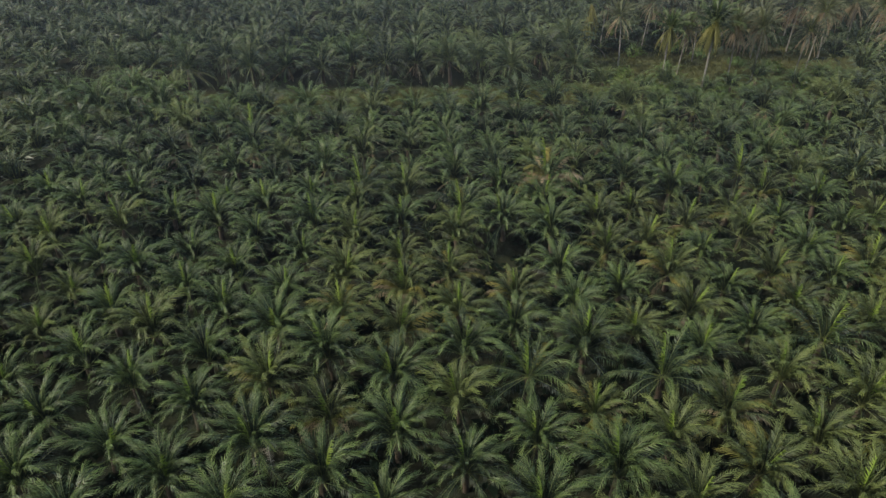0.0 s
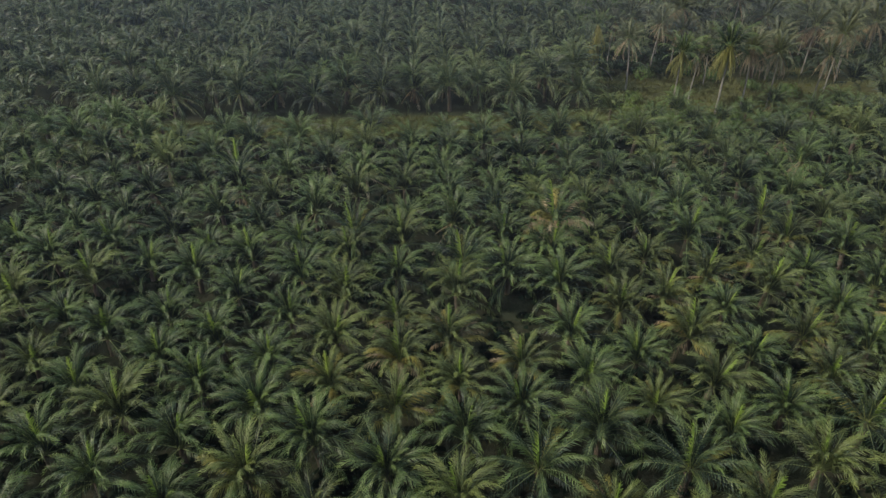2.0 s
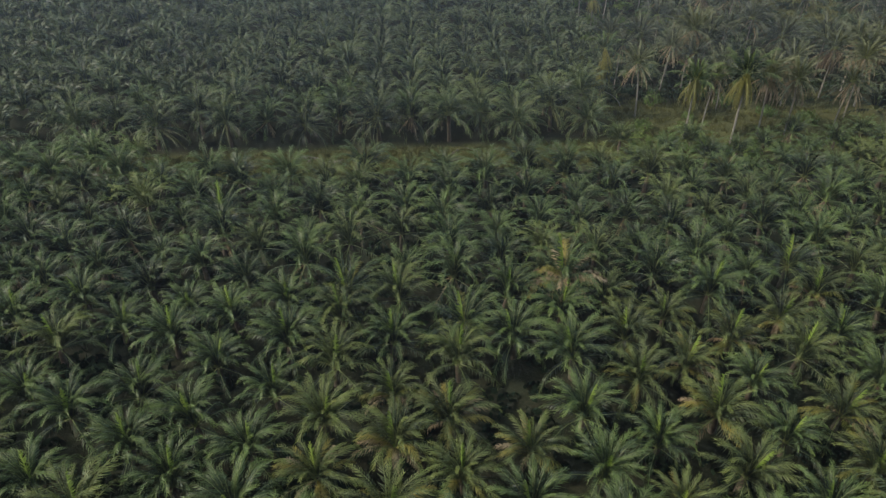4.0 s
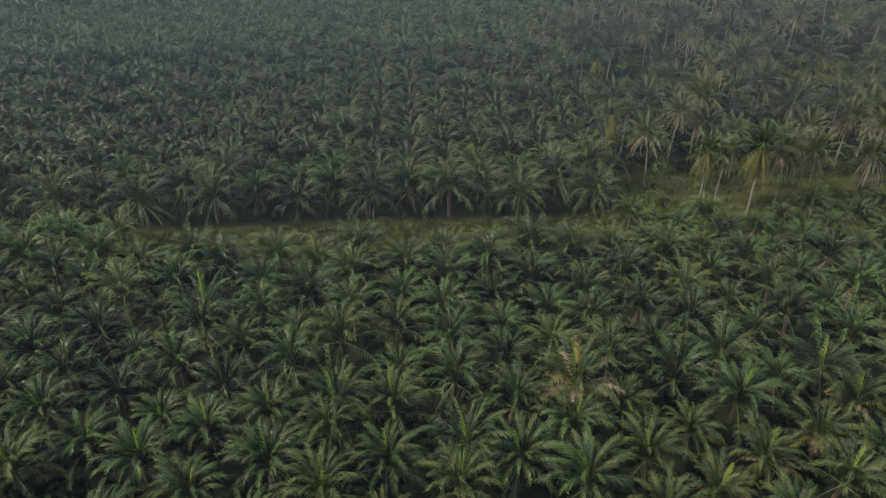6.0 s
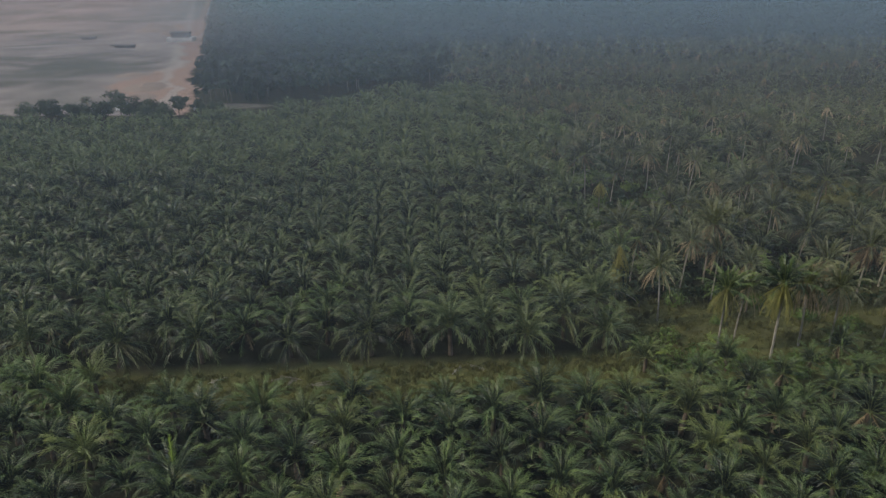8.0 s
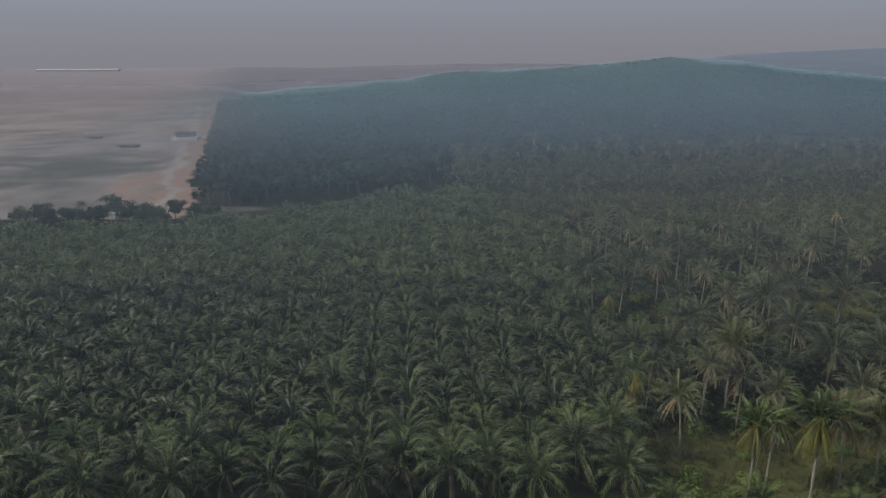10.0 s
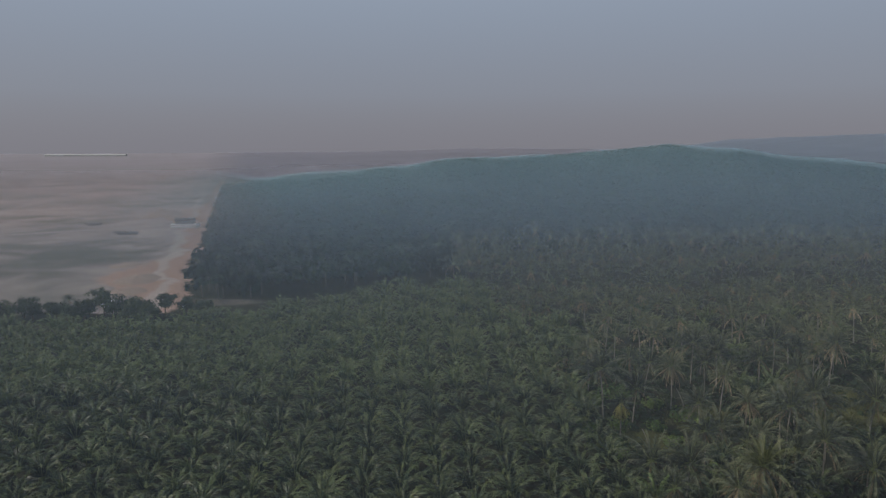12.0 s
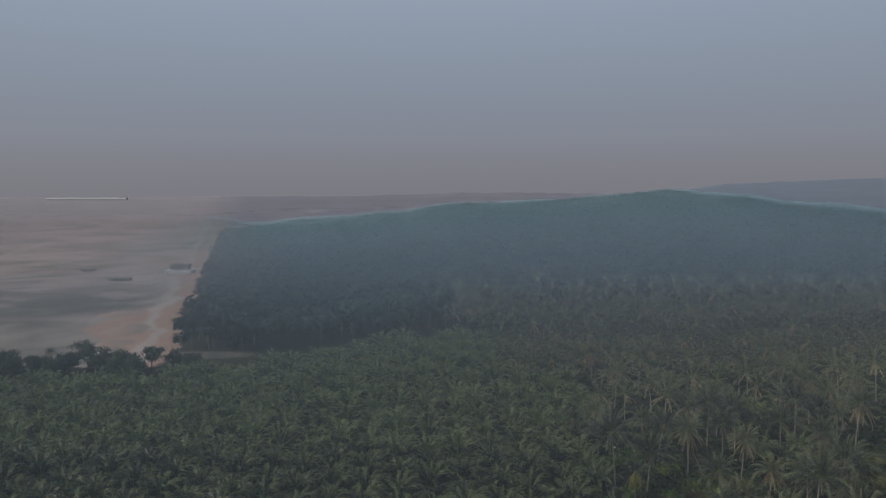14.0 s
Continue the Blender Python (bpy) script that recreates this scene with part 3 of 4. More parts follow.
def on_open_ground(x, y):
    """The ragged, grassy stretch with tall palms beside the second block."""
    return x > 38 + 0.05 * (y - 165) + 3 * math.sin(y * 0.07) and y < 330


def in_gap(x, y):
    return math.hypot((x - 118) / 1.4, y - 256) < 15 or math.hypot((x - 73) / 1.4, y - 251) < 9 or math.hypot((x - 50) / 1.6, y - 236) < 12 or math.hypot((x - 50) / 1.3, y - 263) < 6 or (x < 98 and y < 185)


for i in range(-44, 36):
    for j in range(0, 44):
        x, y = grid(FAR, i, j)
        x, y = x + rnd.uniform(-0.8, 0.8), y + rnd.uniform(-0.8, 0.8)
        if y > 490 or abs(x) > (42 if y < 230 else 24) + 0.62 * (y - 40) or x < road_x(y) + 9 and y > block_end(x):
            continue
        if on_open_ground(x, y):
            if not in_gap(x, y):
                dice, spot = rnd.random(), (x + rnd.uniform(-2, 2), y + rnd.uniform(-2, 2))
                if dice < 0.5:
                    tall_spots.append(spot)
                elif dice < 0.72:
                    far_spots.append(spot)
        elif not block_end(x) < y < block_end(x) + 40:
            far_spots.append((x, y))

for x, y in near_spots:
    if near_one(x, y, GAPS, 3.5):
        continue
    if near_one(x, y, SPECIAL_BROWN + SPECIAL_OPEN, 4.6):
        continue
    yellow = 0.6 * noise.noise((x * 0.03 + 5, y * 0.03, 0)) + 0.011 * x
    k = rnd.choice((3, 4, 4)) if near_one(x, y, SPECIAL_YELLOW, 4.2) else rnd.choice((3, 4, 5, 5, 0, 1)) if yellow > 0.04 else rnd.choice((0, 1, 2, 0, 1, 2, 0, 5))
    stand(TEMPLATES[k], x, y, rnd.uniform(0.84, 1.08), rnd=rnd)
for x, y in SPECIAL_BROWN:
    stand(BROWN, x, y, 1.22, rnd=rnd)
for x, y in SPECIAL_OPEN:
    stand(OPEN, x, y, 1.1, rnd=rnd)
stuff_spots = []
for x, y in near_joined:
    if near_one(x, y, SPECIAL_OPEN, 4.6):
        continue
    if y > 100 and abs(x) < 6 + 0.5 * (y + 25):
        small = 0.85 if x > 34 and y > 143 else 1.1 if y > 138 else 1.0
        stand(rnd.choice(JOINED), x, y, small * rnd.uniform(0.84, 1.14), rnd=rnd)
    else:
        stuff_spots.append((x, y))
for x, y in far_spots:
    if y < track_y(x) + 26 and abs(x) < 85:
        stand(rnd.choice(WIDE) if y < track_y(x) + 13.5 or rnd.random() < 0.4 else rnd.choice(JOINED), x, y, rnd.uniform(1.02, 1.2), rnd=rnd)
    else:
        stuff_spots.append((x, y))

# the rest of the plantation, beyond counting
MEDIUM = [crown_piece(MIDDLE, 100 + k, 21, 3.2 + 0.7 * k, bottom=60) for k in range(3)]
LOW = [crown_piece(ROUGH, 110 + k, 17, 3.2 + 0.7 * k, bottom=60) for k in range(3)]


def stem_piece(h, r, lean):
    a = np.arange(5) * 2 * math.pi / 5
    ring = np.stack([np.cos(a) * r, np.sin(a) * r, 0 * a], 1)
    v = np.concatenate([ring * 1.3, ring + np.array([lean * h * 0.4, 0, h * 0.6]), ring * 0.8 + np.array([lean * h, 0, h])])
    f = [(5 * b + k, 5 * b + (k + 1) % 5, 5 * b + 5 + (k + 1) % 5, 5 * b + 5 + k) for b in range(2) for k in range(5)]
    return v, np.array(f, np.int32), np.zeros(len(v))


def tall_piece(fronds, seed, h, lean, count, skirt):
    """A tall palm as one piece: stem (slot 1), dry skirt (slot 2) and crown (slot 0)."""
    r = random.Random(seed)
    stem = stem_piece(h, 0.15, lean)
    crown = crown_piece(fronds, seed, count, h, 85, 14, 1.18)
    dry = joined([moved(r.choice(HANGING if fronds is DROOPING else HANGING_FAR), frond_matrix(r.uniform(0, 360), r.uniform(-50, -22), 0.75 * r.uniform(0.8, 1.1), h)) for k in range(skirt)])
    head = Matrix.Translation((lean * h, 0, 0))
    crown, dry = moved(crown, head), moved(dry, head)
    return (*joined([crown, stem, dry]), np.concatenate([np.zeros(len(crown[1])), np.ones(len(stem[1])), np.full(len(dry[1]), 2)]))


TALL_MEDIUM = [tall_piece(DROOPING, 120 + k, h, l, 26, 5) for k, (h, l) in enumerate(((8.0, 0.05), (10.0, -0.06), (12.0, 0.1)))]
TALL_LOW = [tall_piece(DROOPING_FAR, 130 + k, h, l, 19, 4) for k, (h, l) in enumerate(((7.0, 0.05), (9.0, -0.06), (11.0, 0.1)))]


def far_stand(name, spots, shapes, label, lo=0.9, hi=1.15, stem_mat=M_TRUNK_GREY, leaf=M_FROND_FAR):
    out, slots = [], []
    for x, y in spots:
        m = pose(x, y, height(x, y), rnd.uniform(-4, 4), rnd.uniform(-4, 4), rnd.uniform(0, 360)) @ Matrix.Scale(rnd.uniform(lo, hi), 4)
        v, f, w, *s = rnd.choice(shapes)
        out.append(moved((v, f, w), m))
        slots.append(s[0] if s else np.zeros(len(f)))
    me = quads_mesh(name, *joined(out), leaf, np.concatenate(slots), (stem_mat, M_FROND_DEAD))
    return tagged(new(name, me), label, "palm trees", kind="stuff")


beside = []
for i in range(-24, 25):
    for j in range(-13, 9):
        x, y = grid(NEAR, i, j)
        if y < near_edge(x) and abs(x) < 170 and (abs(x) > 20 + 0.56 * (y + 35) or y < -6):
            beside.append((x + rnd.uniform(-0.8, 0.8), y + rnd.uniform(-0.8, 0.8)))
SPARSE = [crown_piece([frond(7.0, radians(d), 5, 0.8, 1.0, 85 + n, stem=2) for n, d in enumerate((62, 108, 142, 96))], 115 + k, 9, 3.0 + 0.5 * k, bottom=48) for k in range(2)]
far_stand("oil_palms_around", beside, SPARSE, "dense oil palms all round the near block", 0.9, 1.15)
far_stand("oil_palms_beyond_track", [p for p in stuff_spots if p[1] < 255], MEDIUM, "dense rows of dark green oil palms beyond the track", 1.08, 1.34)
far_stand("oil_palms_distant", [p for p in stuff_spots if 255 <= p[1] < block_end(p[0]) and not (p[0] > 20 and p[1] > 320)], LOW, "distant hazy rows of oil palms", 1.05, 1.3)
slope = [p for p in stuff_spots if p[0] > 5 and (p[1] >= block_end(p[0]) or p[0] > 20 and p[1] > 320)]
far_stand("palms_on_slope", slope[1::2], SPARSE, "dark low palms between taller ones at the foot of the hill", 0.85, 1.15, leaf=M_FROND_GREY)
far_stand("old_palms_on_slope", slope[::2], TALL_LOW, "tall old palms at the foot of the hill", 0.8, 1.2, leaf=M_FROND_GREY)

# tall palms on the open ground, at their places
TALL_AT = ((55.6, 166.5, 0, 1.08), (65.4, 164.0, 0, 1.28), (47.5, 179.5, 1, 1.0), (73.5, 169.0, 2, 1.15), (79.5, 168.5, 2, 1.0), (41, 190.5, 3, 1.3),
           (61, 171, 1, 0.9), (90, 168, 1, 0.9), (46.6, 199, 1, 0.8), (58, 196, 1, 0.85), (61, 203, 2, 0.9), (47, 239, 0, 0.82),
           (45, 269, 1, 0.86), (38, 269, 2, 0.86), (58, 268, 1, 0.76), (66, 256, 2, 0.95), (118, 268, 1, 1.05), (80, 240, 2, 0.82), (77, 249, 1, 0.84), (102, 255, 2, 0.94),
           (66, 212, 2, 0.72), (78, 226, 2, 0.74), (56, 328, 2, 0.82), (75, 306, 2, 0.76), (32, 331, 2, 0.76), (108, 321, 2, 0.8), (132, 337, 2, 0.72), (121, 299, 2, 0.84), (79, 334, 2, 0.78), (69, 184, 1, 0.8), (86, 186, 2, 1.0), (98, 178, 1, 1.0))
for x, y, k, s in TALL_AT:
    stand(TALL[k], x, y, s, rnd=rnd, tilt=2)
rest = [p for p in tall_spots if all(math.hypot(p[0] - q[0], p[1] - q[1]) > 5 for q in TALL_AT)]
for x, y in rest:
    if y < 200:
        stand(rnd.choice((TALL[1], TALL[2], TALL[2])), x, y, rnd.uniform(0.95, 1.2), rnd=rnd, tilt=3)
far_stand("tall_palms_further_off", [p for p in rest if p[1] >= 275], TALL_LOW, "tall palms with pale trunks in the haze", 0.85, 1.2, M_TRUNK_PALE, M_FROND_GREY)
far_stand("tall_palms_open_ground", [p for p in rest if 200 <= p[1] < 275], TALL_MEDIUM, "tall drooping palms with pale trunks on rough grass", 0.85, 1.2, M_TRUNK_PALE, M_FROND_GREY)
TALL_LATE = TALL[1]
for t in TEMPLATES + [BROWN, OPEN] + JOINED + WIDE + [TALL[0], *TALL[2:]]:
    remove_thing(t)


# ---- broadleaf growth ----
def leaf_dome(seed, n, rx, rz, leaf):
    """Clumps of leaves over a lumpy, open dome."""
    r = np.random.RandomState(seed)
    d = r.randn(n, 3)
    d[:, 2] = np.abs(d[:, 2]) * 0.9 - 0.25
    d /= np.linalg.norm(d, axis=1, keepdims=True)
    lump = 0.78 + 0.22 * np.sin(3.1 * d[:, 0] + seed) * np.cos(2.7 * d[:, 1] + 2 * seed) + 0.16 * r.randn(n)
    c = d * lump[:, None] * np.array([rx, rx, rz])
    a = np.cross(d, r.randn(n, 3))
    a /= np.linalg.norm(a, axis=1, keepdims=True)
    b = np.cross(d + 0.5 * r.randn(n, 3), a)
    b /= np.linalg.norm(b, axis=1, keepdims=True)
    s = leaf * (0.6 + 0.8 * r.rand(n))[:, None]
    v = np.stack([c - a * s, c - b * s * 0.6, c + a * s, c + b * s * 0.6], 1).reshape(-1, 3)
    return v, np.arange(4 * n, dtype=np.int32).reshape(-1, 4), np.zeros(4 * n)


# wooded hill
WOOD_SHAPES = [leaf_dome(200 + k, 24, 4.6, 5.0, 1.8) for k in range(5)]
wood, wood_slots = [], []
y = 352.0
while y < 1420:
    step = 7.6 + max(0.0, y - 400) * 0.007
    x = road_x(y) + rnd.uniform(8, 14)
    while x < 0.72 * y + 40:
        xx, yy = x + rnd.uniform(-2.5, 2.5), y + rnd.uniform(-2.5, 2.5)
        first = block_end(xx) + 44
        if first < yy < ridge_y(xx) - 4 and abs(xx) < 0.72 * (yy - 30) and (xx < 5 or yy > 500 or yy > 450 and rnd.random() < 0.35):
            edge = yy < first + 16 or xx < road_x(yy) + 22 and yy < 800
            crest = rise(yy, ridge_y(xx) - 260, ridge_y(xx) - 40)
            up = rnd.uniform(6, 9) if edge else 5.0 - 2.5 * crest
            size = rnd.uniform(0.7, 1.45) * step / 7.3 * (0.8 if edge else 1.0)
            m = pose(xx, yy, height(xx, yy) + up, 0, 0, rnd.uniform(0, 360)) @ Matrix.Diagonal((size, size, rnd.uniform(0.6, 1.7 - 0.9 * crest), 1))
            wood.append(moved(rnd.choice(WOOD_SHAPES), m))
            wood_slots.append(np.zeros(len(wood[-1][1])))
            if edge and rnd.random() < 0.5:
                wood.append(moved(stem_piece(up, 0.17, rnd.uniform(-0.06, 0.06)), pose(xx, yy, height(xx, yy) - 0.2)))
                wood_slots.append(np.ones(len(wood[-1][1])))
        x += step
    y += step
tagged(new("hill_woods", quads_mesh("hill_woods", *joined(wood), M_WOODS, np.concatenate(wood_slots), (M_TRUNK_GREY,))), "dense dark woodland covering the low hill", "woodland", kind="stuff")

# stand-in for smoke haze: thin see-through sheets added over the canopy, from the near block to the horizon
def haze_top(x, y):
    over = 13 + 15 * rise(y, 120, 300)
    if y > 400:
        k = min(1.0, (y - 400) / (ridge_y(x) - 400))
        inside = rise(x, road_x(y) - 10, road_x(y) + 90)
        over = (28 - 19.5 * k - 4.0 * rise(k, 0.9, 1.0) + 13 * rise(y, 1600, 1900)) * inside + (28 - 12 * rise(y, 1200, 2600)) * (1 - inside)
    return height(x, y) + over


hx = spaced(-4400, -1200, 10) + spaced(-1200, -400, 16) + spaced(-400, 700, 60) + spaced(700, 1300, 12) + spaced(1300, 4400, 10) + [4400]
hy = spaced(10, 400, 30) + spaced(400, 1450, 80) + spaced(1450, 2300, 20) + spaced(2300, 4700, 16) + [4700]
hv = np.array([(x, y, haze_top(x, y)) for y in hy for x in hx])
hi = np.arange(len(hx) * len(hy)).reshape(len(hy), len(hx))
hf = np.stack([hi[:-1, :-1], hi[:-1, 1:], hi[1:, 1:], hi[1:, :-1]], -1).reshape(-1, 4)
hidden = [y > ridge_y(x) - 13 and y < 1600 and x > road_x(y) + 40 for y in hy[:-1] for x in hx[:-1]]     # none behind the hill
hf = hf[~np.array(hidden)]
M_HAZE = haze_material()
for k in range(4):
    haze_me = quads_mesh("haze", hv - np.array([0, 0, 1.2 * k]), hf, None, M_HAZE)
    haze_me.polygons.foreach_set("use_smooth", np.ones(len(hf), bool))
    tagged(new("haze_%d" % (k + 1), haze_me), "thin grey see-through sheet standing in for smoke haze over the canopy", "haze", kind="structure")


# ---- undergrowth ----
def clumps(name, spots, shapes, mat, label, lo, hi):
    out = []
    for x, y in spots:
        m = pose(x, y, height(x, y) - 0.1, 0, 0, rnd.uniform(0, 360)) @ Matrix.Scale(rnd.uniform(lo, hi), 4)
        out.append(moved(rnd.choice(shapes), m))
    return tagged(new(name, quads_mesh(name, *joined(out), mat)), label, "undergrowth", kind="stuff")


FERN = [leaf_dome(300 + k, 22, 1.7, 1.3, 0.55) for k in range(4)]
fern_spots = []
while len(fern_spots) < 1400:
    x, y = rnd.uniform(-95, 100), rnd.uniform(22, 165)
    if abs(x) < 26 + 0.52 * (y + 30) and y < track_y(x) - 5:
        fern_spots.append((x, y))
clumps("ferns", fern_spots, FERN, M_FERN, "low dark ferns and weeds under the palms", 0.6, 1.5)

GRASS = []
weed_spots = []
for k in range(4):
    r = np.random.RandomState(400 + k)
    v, f = [], []
    for b in range(9):
        a, d, h = r.rand() * 6.28, r.rand() * 0.5, 0.35 + 0.5 * r.rand()
        bx, by, t = d * math.cos(a), d * math.sin(a), r.rand() * 6.28
        o = len(v)
        w, l = 0.05, 0.25 * r.randn()
        v += [(bx - w * math.cos(t), by - w * math.sin(t), -0.1), (bx + w * math.cos(t), by + w * math.sin(t), -0.1),
              (bx + l * 0.6 + 0.03, by + 0.2 * l, h * 0.8), (bx + l, by + 0.3 * l, h)]
        f.append((o, o + 1, o + 2, o + 3))
    GRASS.append((np.array(v), np.array(f, np.int32), np.zeros(len(v))))
grass_spots = [(x, track_y(x) + rnd.uniform(-7, 5)) for x in (rnd.uniform(-95, 45) for k in range(2300))]
grass_spots += [(rnd.uniform(40, 100), rnd.uniform(163, 195)) for k in range(1000)]
grass_spots += [(116 + rnd.gauss(0, 9), 256 + rnd.gauss(0, 7)) for k in range(600)] + [(73 + rnd.gauss(0, 6), 250 + rnd.gauss(0, 4)) for k in range(200)]
for k in range(1500):
    x, y = rnd.uniform(40, 150), rnd.uniform(190, 330)
    if not in_gap(x, y) or rnd.random() < 0.5:
        weed_spots.append((x, y))
clumps("weeds", weed_spots, FERN, M_BROAD, "dense weeds and ferns beneath the tall palms", 0.7, 1.5)
clumps("rough_grass", grass_spots, GRASS, M_GRASS, "rough yellow-green grass along the track", 0.8, 1.9)

# broadleaf bushes among the tall palms, and trees at the edge of the bare land
BUSH_ME = [quads_mesh("leaves", *leaf_dome(500 + k, 320, 2.6, 2.1, 0.27), M_BUSH) for k in range(3)]
bm = bmesh.new()
for k in range(5):
    a = k * 1.26
    bmesh.ops.create_cone(bm, cap_ends=True, segments=5, radius1=0.07, radius2=0.03, depth=1.8,
                          matrix=pose(0.35 * math.cos(a), 0.35 * math.sin(a), 0.7, 22 * math.sin(a), 22 * math.cos(a), 0))
STEM_ME = bm_mesh("stem", bm, M_TRUNK)


def bush(x, y, size, k, label):
    b = new("bush")
    part("stem", STEM_ME, b)
    part("foliage", BUSH_ME[k % 3], b, Matrix.Translation((0, 0, 1.0)))
    b.matrix_basis = pose(x, y, height(x, y) - 0.1, 0, 0, rnd.uniform(0, 360)) @ Matrix.Diagonal((size, size, size * rnd.uniform(0.8, 1.1), 1))
    return tagged(b, label, "bush", "bushes among the tall palms")


for k, (x, y, s) in enumerate(((50, 262, 1.5), (55, 264, 1.4), (44, 259, 1.3), (36, 246, 1.5), (40, 243, 1.2), (61, 257, 1.3), (67, 249, 1.4), (71, 245, 1.2), (48, 245, 1.2), (58, 244, 1.0), (40, 236, 1.3), (44, 231, 1.1), (60, 236, 1.1), (52, 207, 1.1), (47, 171, 1.0),
                               (57, 170, 0.8), (41, 168, 1.1), (51, 164, 1.1), (66, 192, 1.3), (72, 187, 1.1), (54, 188, 1.2), (80, 180, 1.0), (60, 178, 0.7),
                               (88, 176, 1.1), (38, 182, 1.0), (70, 163, 0.9), (44, 205, 1.2), (67, 223, 1.3), (85, 214, 1.2), (45, 163.5, 1.2), (55, 160.5, 1.0),
                               (43, 159.5, 0.9), (49, 158.5, 1.0), (62, 159, 0.9), (68, 158, 1.0), (75, 160, 1.1), (82, 161, 1.0), (59, 163, 0.8), (90, 163, 1.2))):
    bush(x, y, s, k, "bright green leafy bush on rough grass" if k % 2 else "dense yellow-green shrub beneath tall palms")


def tree(x, y, h, spread, seed, label):
    """A broadleaf tree: tapered trunk, forked limbs, a crown of several ragged clumps."""
    r = random.Random(seed)
    t = new("tree")
    bm = bmesh.new()
    bmesh.ops.create_cone(bm, cap_ends=True, segments=8, radius1=0.3, radius2=0.17, depth=h * 0.55, matrix=Matrix.Translation((0, 0, h * 0.26)))
    for k in range(5):
        a = k * 1.26 + r.uniform(-0.3, 0.3)
        bmesh.ops.create_cone(bm, cap_ends=True, segments=6, radius1=0.12, radius2=0.04, depth=h * 0.45,
                              matrix=pose(0.16 * h * math.cos(a), 0.16 * h * math.sin(a), h * 0.62, 38 * math.sin(-a), 38 * math.cos(a), 0))
    part("trunk", bm_mesh("trunk", bm, M_TRUNK), t)
    clump = []
    for k in range(12):
        a, d = r.uniform(0, 6.28), r.uniform(0.1, 0.75) * spread
        c = r.uniform(0.3, 0.75)
        clump.append(moved(leaf_dome(seed * 10 + k, 70, spread * 0.5, spread * 0.42, 0.5), Matrix.Translation((d * math.cos(a), d * math.sin(a), h * c))))
    part("crown", quads_mesh("crown", *joined(clump), M_TREE), t)
    t.matrix_basis = pose(x, y, height(x, y) - 0.1, 0, 0, r.uniform(0, 360))
    return tagged(t, label, "tree", "trees at the edge of the bare land")


for k, (x, y, h, sp) in enumerate(((-139, 343, 14, 5.5), (-128, 340, 10, 5.5), (-121, 339, 10, 5), (-113, 341, 11, 4.5), (-133, 338, 9, 5), (-146, 341, 8.5, 4),
                                   (-176, 336, 9, 5), (-105, 344, 8.5, 4), (-165, 337, 8, 4.5), (-156, 338, 8.5, 5), (-150, 335, 8, 4.5), (-170, 340, 9.5, 5.5), (-117, 336, 8.5, 4.5), (-98, 341, 8, 4.5), (-143, 335, 8.5, 5), (-125, 335, 8.6, 4.5))):
    tree(x, y, h, sp, 60 + k, "dark leafy tree beside the bare land" if h > 8.8 else "low rounded dark tree at the plantation edge")


# ---- things on the bare land ----
def box(bm, w, d, h, x=0.0, y=0.0, z=0.0, bevel=0.0):
    """A block standing on z."""
    g = bmesh.ops.create_cube(bm, size=1, matrix=Matrix.LocRotScale((x, y, z + h / 2), None, (w, d, h)))
    if bevel:
        bmesh.ops.bevel(bm, geom=list({e for v in g["verts"] for e in v.link_edges}), offset=bevel, segments=1, affect="EDGES")
    return g


def one_box(name, mat, parent, *a, label="", bevel=0.0):
    bm = bmesh.new()
    box(bm, *a, bevel=bevel)
    return part(name, bm_mesh(name, bm, mat), parent, label=label)


def arch_roof(length, depth, h, z, over=0.4):
    bm = bmesh.new()
    n = 9
    rows = []
    for k in range(n):
        a = math.pi * k / (n - 1)
        y, zz = -(depth / 2 + over) * math.cos(a), z + h * math.sin(a)
        rows.append([bm.verts.new((sx * (length / 2 + over), y, zz + dz)) for sx in (-1, 1) for dz in (0, -0.15)])
    for a, b in zip(rows, rows[1:]):
        bm.faces.new((a[0], a[2], b[2], b[0]))
        bm.faces.new((a[1], b[1], b[3], a[3]))
        bm.faces.new((a[0], b[0], b[1], a[1]))
        bm.faces.new((a[2], a[3], b[3], b[2]))
    for r in (rows[0], rows[-1]):
        bm.faces.new((r[0], r[1], r[3], r[2]))
    bmesh.ops.recalc_face_normals(bm, faces=bm.faces)
    return bm


hall = new("site_hall")
one_box("plinth", M_WHITE, hall, 22.0, 12.0, 3.6, 0.0, 0.0, -0.6, label="long white lower storey", bevel=0.1)
one_box("wall", M_GREYWALL, hall, 15.0, 8.0, 2.6, 0.0, 0.0, 3.0)
part("roof", bm_mesh("roof", arch_roof(15.0, 8.0, 2.6, 5.6), M_DARK), hall, label="low curved dark roof")
hall.matrix_basis = pose(-226.5, 666, height(-226.5, 666), 0, 0, 3)
tagged(hall, "white site hall with dark roof on bare earth", "building")


def low_shed(x, y, length, turn):
    s = new("low_shed")
    part("roof", bm_mesh("roof", arch_roof(length, 5.0, 1.0, 2.0), M_DARK), s)
    one_box("wall", M_DARK, s, length - 0.6, 0.15, 2.2, 0.0, 2.2, -0.1)
    for k in range(5):
        one_box("post", M_DARK, s, 0.2, 0.2, 2.2, -length / 2 + 0.4 + k * (length - 0.8) / 4, -2.2, -0.1)
    s.matrix_basis = pose(x, y, height(x, y), 0, 0, turn)
    return tagged(s, "long low dark open shed on bare ground", "shed", "sheds on the bare land")


low_shed(-317, 684, 13, 4)
low_shed(-255, 614, 18, -4)

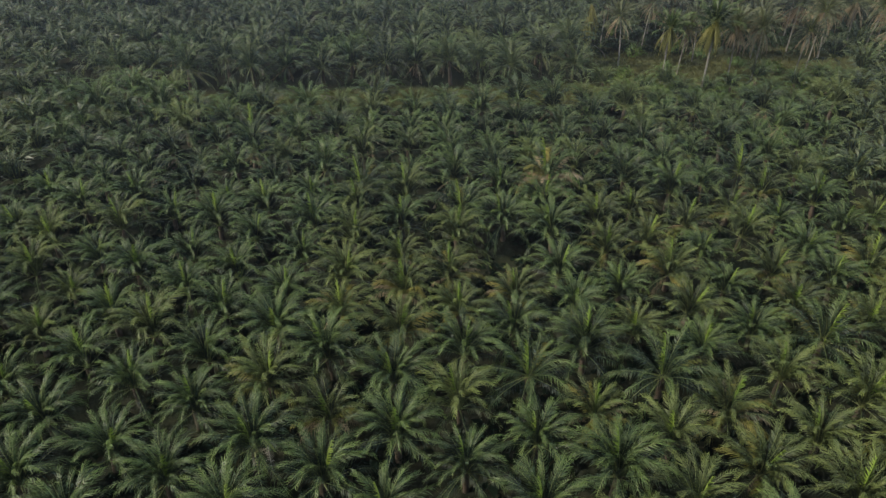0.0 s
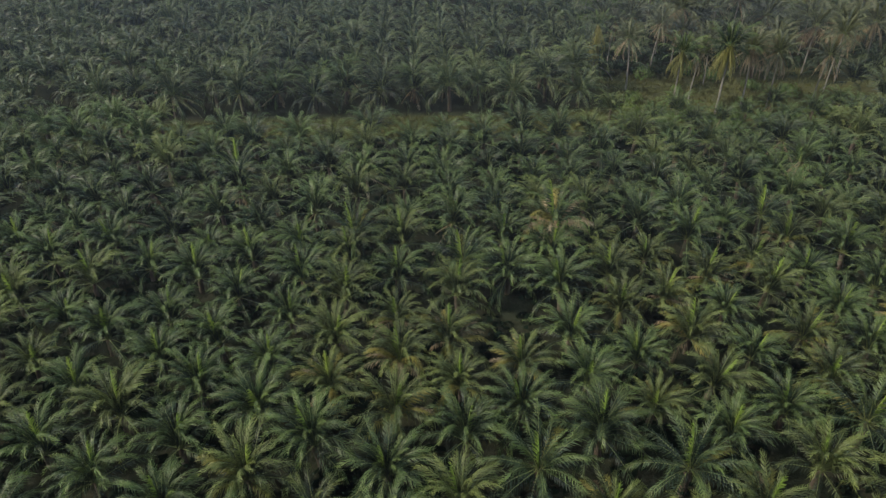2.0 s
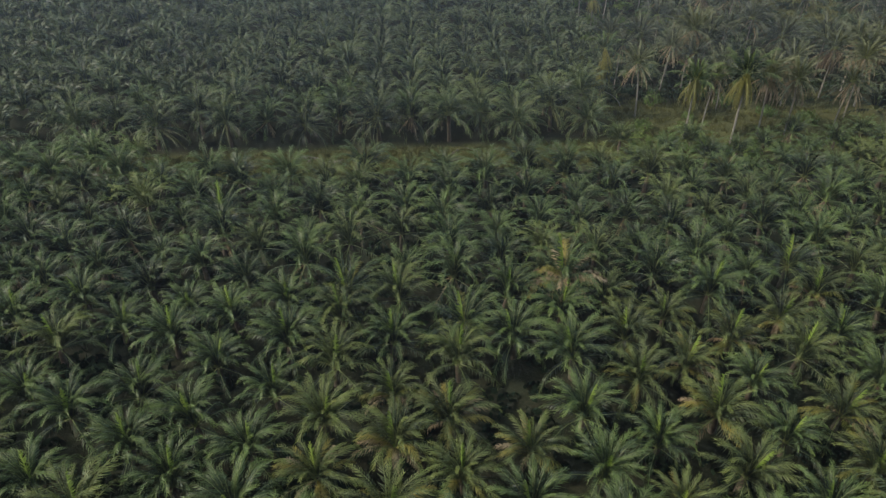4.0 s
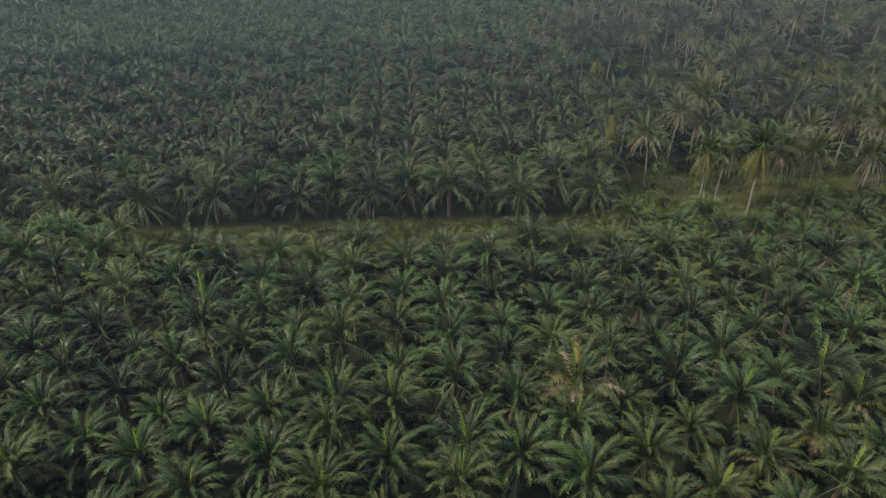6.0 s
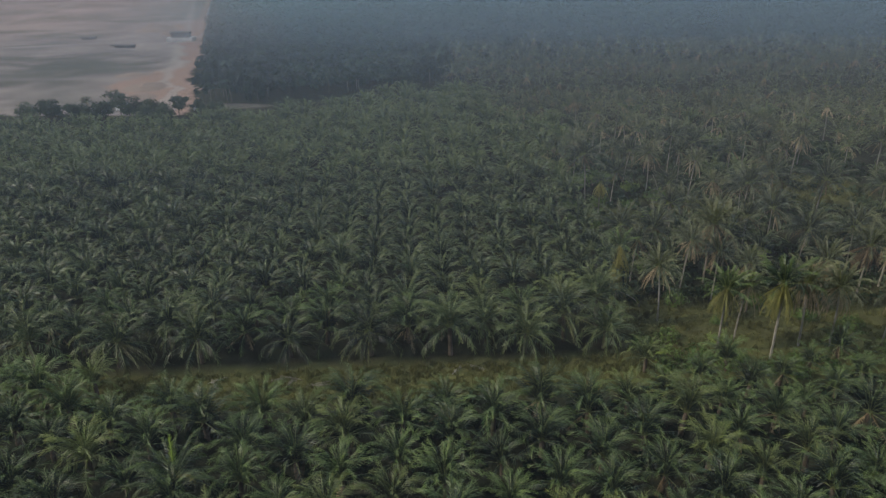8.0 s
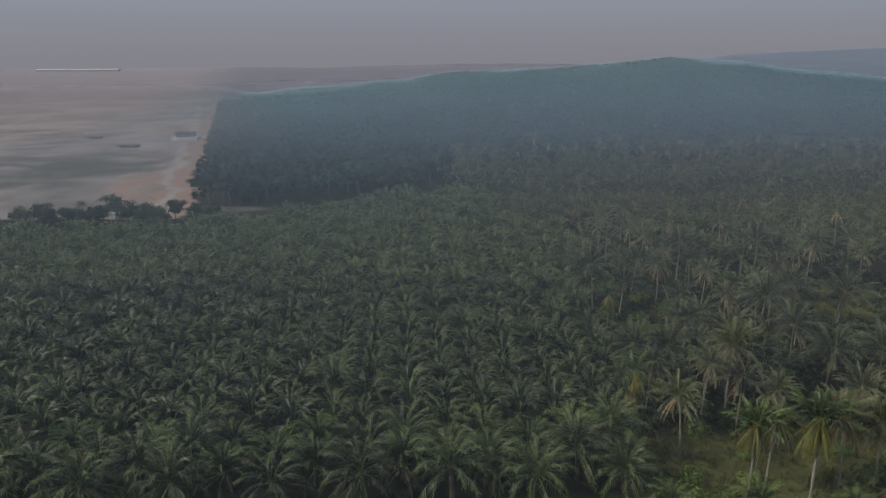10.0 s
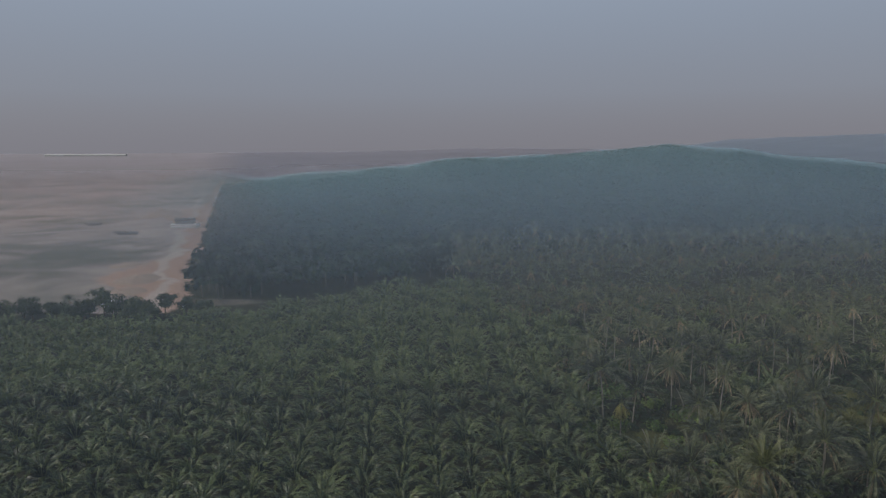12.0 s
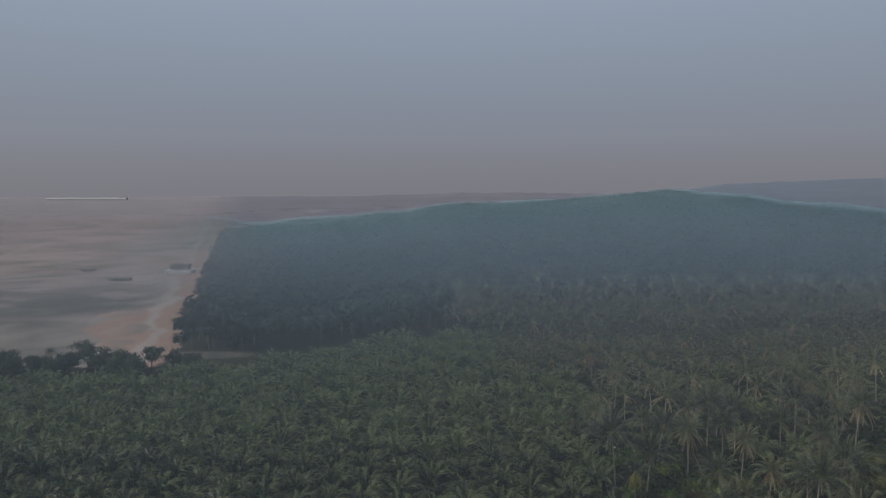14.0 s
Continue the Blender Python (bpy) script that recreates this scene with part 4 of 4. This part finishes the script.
lorry = new("lorry")
one_box("body", M_WHITE, lorry, 2.3, 5.0, 2.3, 0.0, 0.0, 1.0, label="white box body", bevel=0.05)
one_box("cab", M_WHITE, lorry, 2.2, 1.8, 2.1, 0.0, -3.5, 0.7, bevel=0.15)
one_box("windscreen", M_DARK, lorry, 1.9, 0.06, 0.8, 0.0, -4.42, 1.75, label="dark windscreen")
one_box("chassis", M_DARK, lorry, 1.2, 6.8, 0.35, 0.0, -0.9, 0.65)
for sx in (-1, 1):
    for yy in (-3.4, 0.2, 1.5):
        bm = bmesh.new()
        bmesh.ops.create_cone(bm, cap_ends=True, segments=16, radius1=0.5, radius2=0.5, depth=0.3, matrix=pose(sx * 0.98, yy, 0.5, 0, 90, 0))
        part("wheel", bm_mesh("wheel", bm, M_RUBBER), lorry)
lorry.matrix_basis = pose(-109.5, 353, height(-109.5, 353) + 0.1, 0, 0, 20)
tagged(lorry, "white box lorry parked at the end of a dirt road", "lorry")


def hut(x, y, w, turn):
    h = new("hut")
    one_box("wall", M_WHITE, h, w, 3.0, 2.3, 0.0, 0.0, -0.2)
    bm = bmesh.new()
    box(bm, w + 0.6, 3.8, 0.12)
    part("roof", bm_mesh("roof", bm, M_WHITE), h, pose(0, 0, 2.15, 7, 0, 0))
    one_box("door", M_DARK, h, 0.9, 0.06, 1.9, 0.3, -1.52, -0.1)
    h.matrix_basis = pose(x, y, height(x, y), 0, 0, turn)
    return tagged(h, "small pale hut with sheet roof behind the trees", "hut", "huts at the edge of the bare land")


hut(-151.5, 350, 6.0, 8)
hut(-144, 356, 5.0, -6)


def far_shed(x, y, length, h):
    s = new("factory_shed")
    one_box("wall", M_SHED, s, length, 16.0, h, 0.0, 0.0, -4.0)
    part("roof", bm_mesh("roof", arch_roof(length, 16.0, 3.0, h - 4.0), M_SHED), s)
    s.matrix_basis = pose(x, y, height(x, y) + 1, 0, 0, 0)
    return tagged(s, "long white factory shed far off in the haze", "building", "sheds on the horizon")


far_shed(-1428, 2640, 120, 24)
far_shed(-1276, 2640, 182, 23)


def soil_heap(x, y, rx, ry, h, seed):
    v = []
    n, m = 18, 6
    for i in range(m):
        for k in range(n):
            a, u = 2 * math.pi * k / n, 1 - i / (m - 1) * 0.97
            bump = 1 + 0.22 * noise.noise((math.cos(a) * 1.7 + seed, math.sin(a) * 1.7, u * 2))
            v.append((rx * u * bump * math.cos(a), ry * u * bump * math.sin(a), -0.6 + (h + 0.6) * (1 - u ** 1.5) * bump))
    f = [(i * n + k, i * n + (k + 1) % n, (i + 1) * n + (k + 1) % n, (i + 1) * n + k) for i in range(m - 1) for k in range(n)]
    ob = new("soil_heap", quads_mesh("soil_heap", v, f, None, M_SOIL))
    ob.matrix_basis = pose(x, y, height(x, y))
    return tagged(ob, "heap of dug orange soil on graded land", "soil heap", "heaps on the bare land")


for k, (x, y, a, b, h) in enumerate(((-294, 785, 22, 30, 6), (-158, 418, 14, 18, 2.2), (-150, 386, 10, 12, 1.6), (-185, 462, 12, 14, 1.5), (-262, 740, 10, 12, 3))):
    soil_heap(x, y, a, b, h, k)


# ---- litter of the plantation ----
DRY_ME = [quads_mesh("dry_frond", *frond(4.6, radians(d), 14, 0.6, 0.14, 600 + k, bent=True), M_FROND_PALE) for k, d in enumerate((10, 26))]
for k, (x, y, turn) in enumerate(((-33, 156.5, 20), (-29, 154.5, 75), (-26.5, 157, 160), (-24, 155, 10), (-21, 156.5, 200), (-44, 156, 40), (-41.5, 154, 120), (2, 158.5, 60), (9, 160, 150),
                                  (-22, 50, 30), (-19, 48, 110), (-25, 47, 75), (11, 54, 140), (13, 51, 15))):
    ob = new("dry_frond", DRY_ME[k % 2])
    ob.matrix_basis = pose(x, y, height(x, y) + 0.35, 8, -2, turn)
    tagged(ob, "cut dry pale palm frond lying on the ground", "palm frond", "cut fronds on the ground")


def bare_pole(x, y, length, lean, turn, bow, label):
    """A dead palm stem, crownless, leaning and bowed."""
    vs, fs, n, rings = [], [], 8, 9
    for i in range(rings):
        u = i / (rings - 1)
        r = 0.2 - 0.1 * u
        ax = length * (math.sin(radians(lean)) * u + bow * math.sin(math.pi * u))
        az_ = length * math.cos(radians(lean)) * u - 0.3 * (i == 0)
        for k in range(n):
            a = 2 * math.pi * k / n
            vs.append((ax + r * math.cos(a), r * math.sin(a), az_))
    for i in range(rings - 1):
        for k in range(n):
            fs.append((i * n + k, i * n + (k + 1) % n, (i + 1) * n + (k + 1) % n, (i + 1) * n + k))
    fs.append(tuple((rings - 1) * n + k for k in (0, 2, 4, 6)))
    ob = new("dead_palm_stem", quads_mesh("dead_palm_stem", vs, fs, None, M_TRUNK_PALE))
    ob.matrix_basis = pose(x, y, height(x, y), 0, 0, turn)
    return tagged(ob, label, "tree trunk", "dead stems among the tall palms")


bare_pole(45.5, 186.5, 7.5, -50, 25, 0.12, "pale bowed dead palm stem leaning over grass")
bare_pole(112.5, 270, 9.0, 26, 0, 0.0, "pale bare palm stem leaning beside another")
bare_pole(53, 233, 7.0, -20, 10, 0.06, "slim pale dead stem curving out of bushes")
bare_pole(70, 257, 6.0, -24, 5, 0.05, "slim pale dead stem among tall palms")
stand(TALL_LATE, -152, 341, 0.55, rnd=rnd)
remove_thing(TALL_LATE)
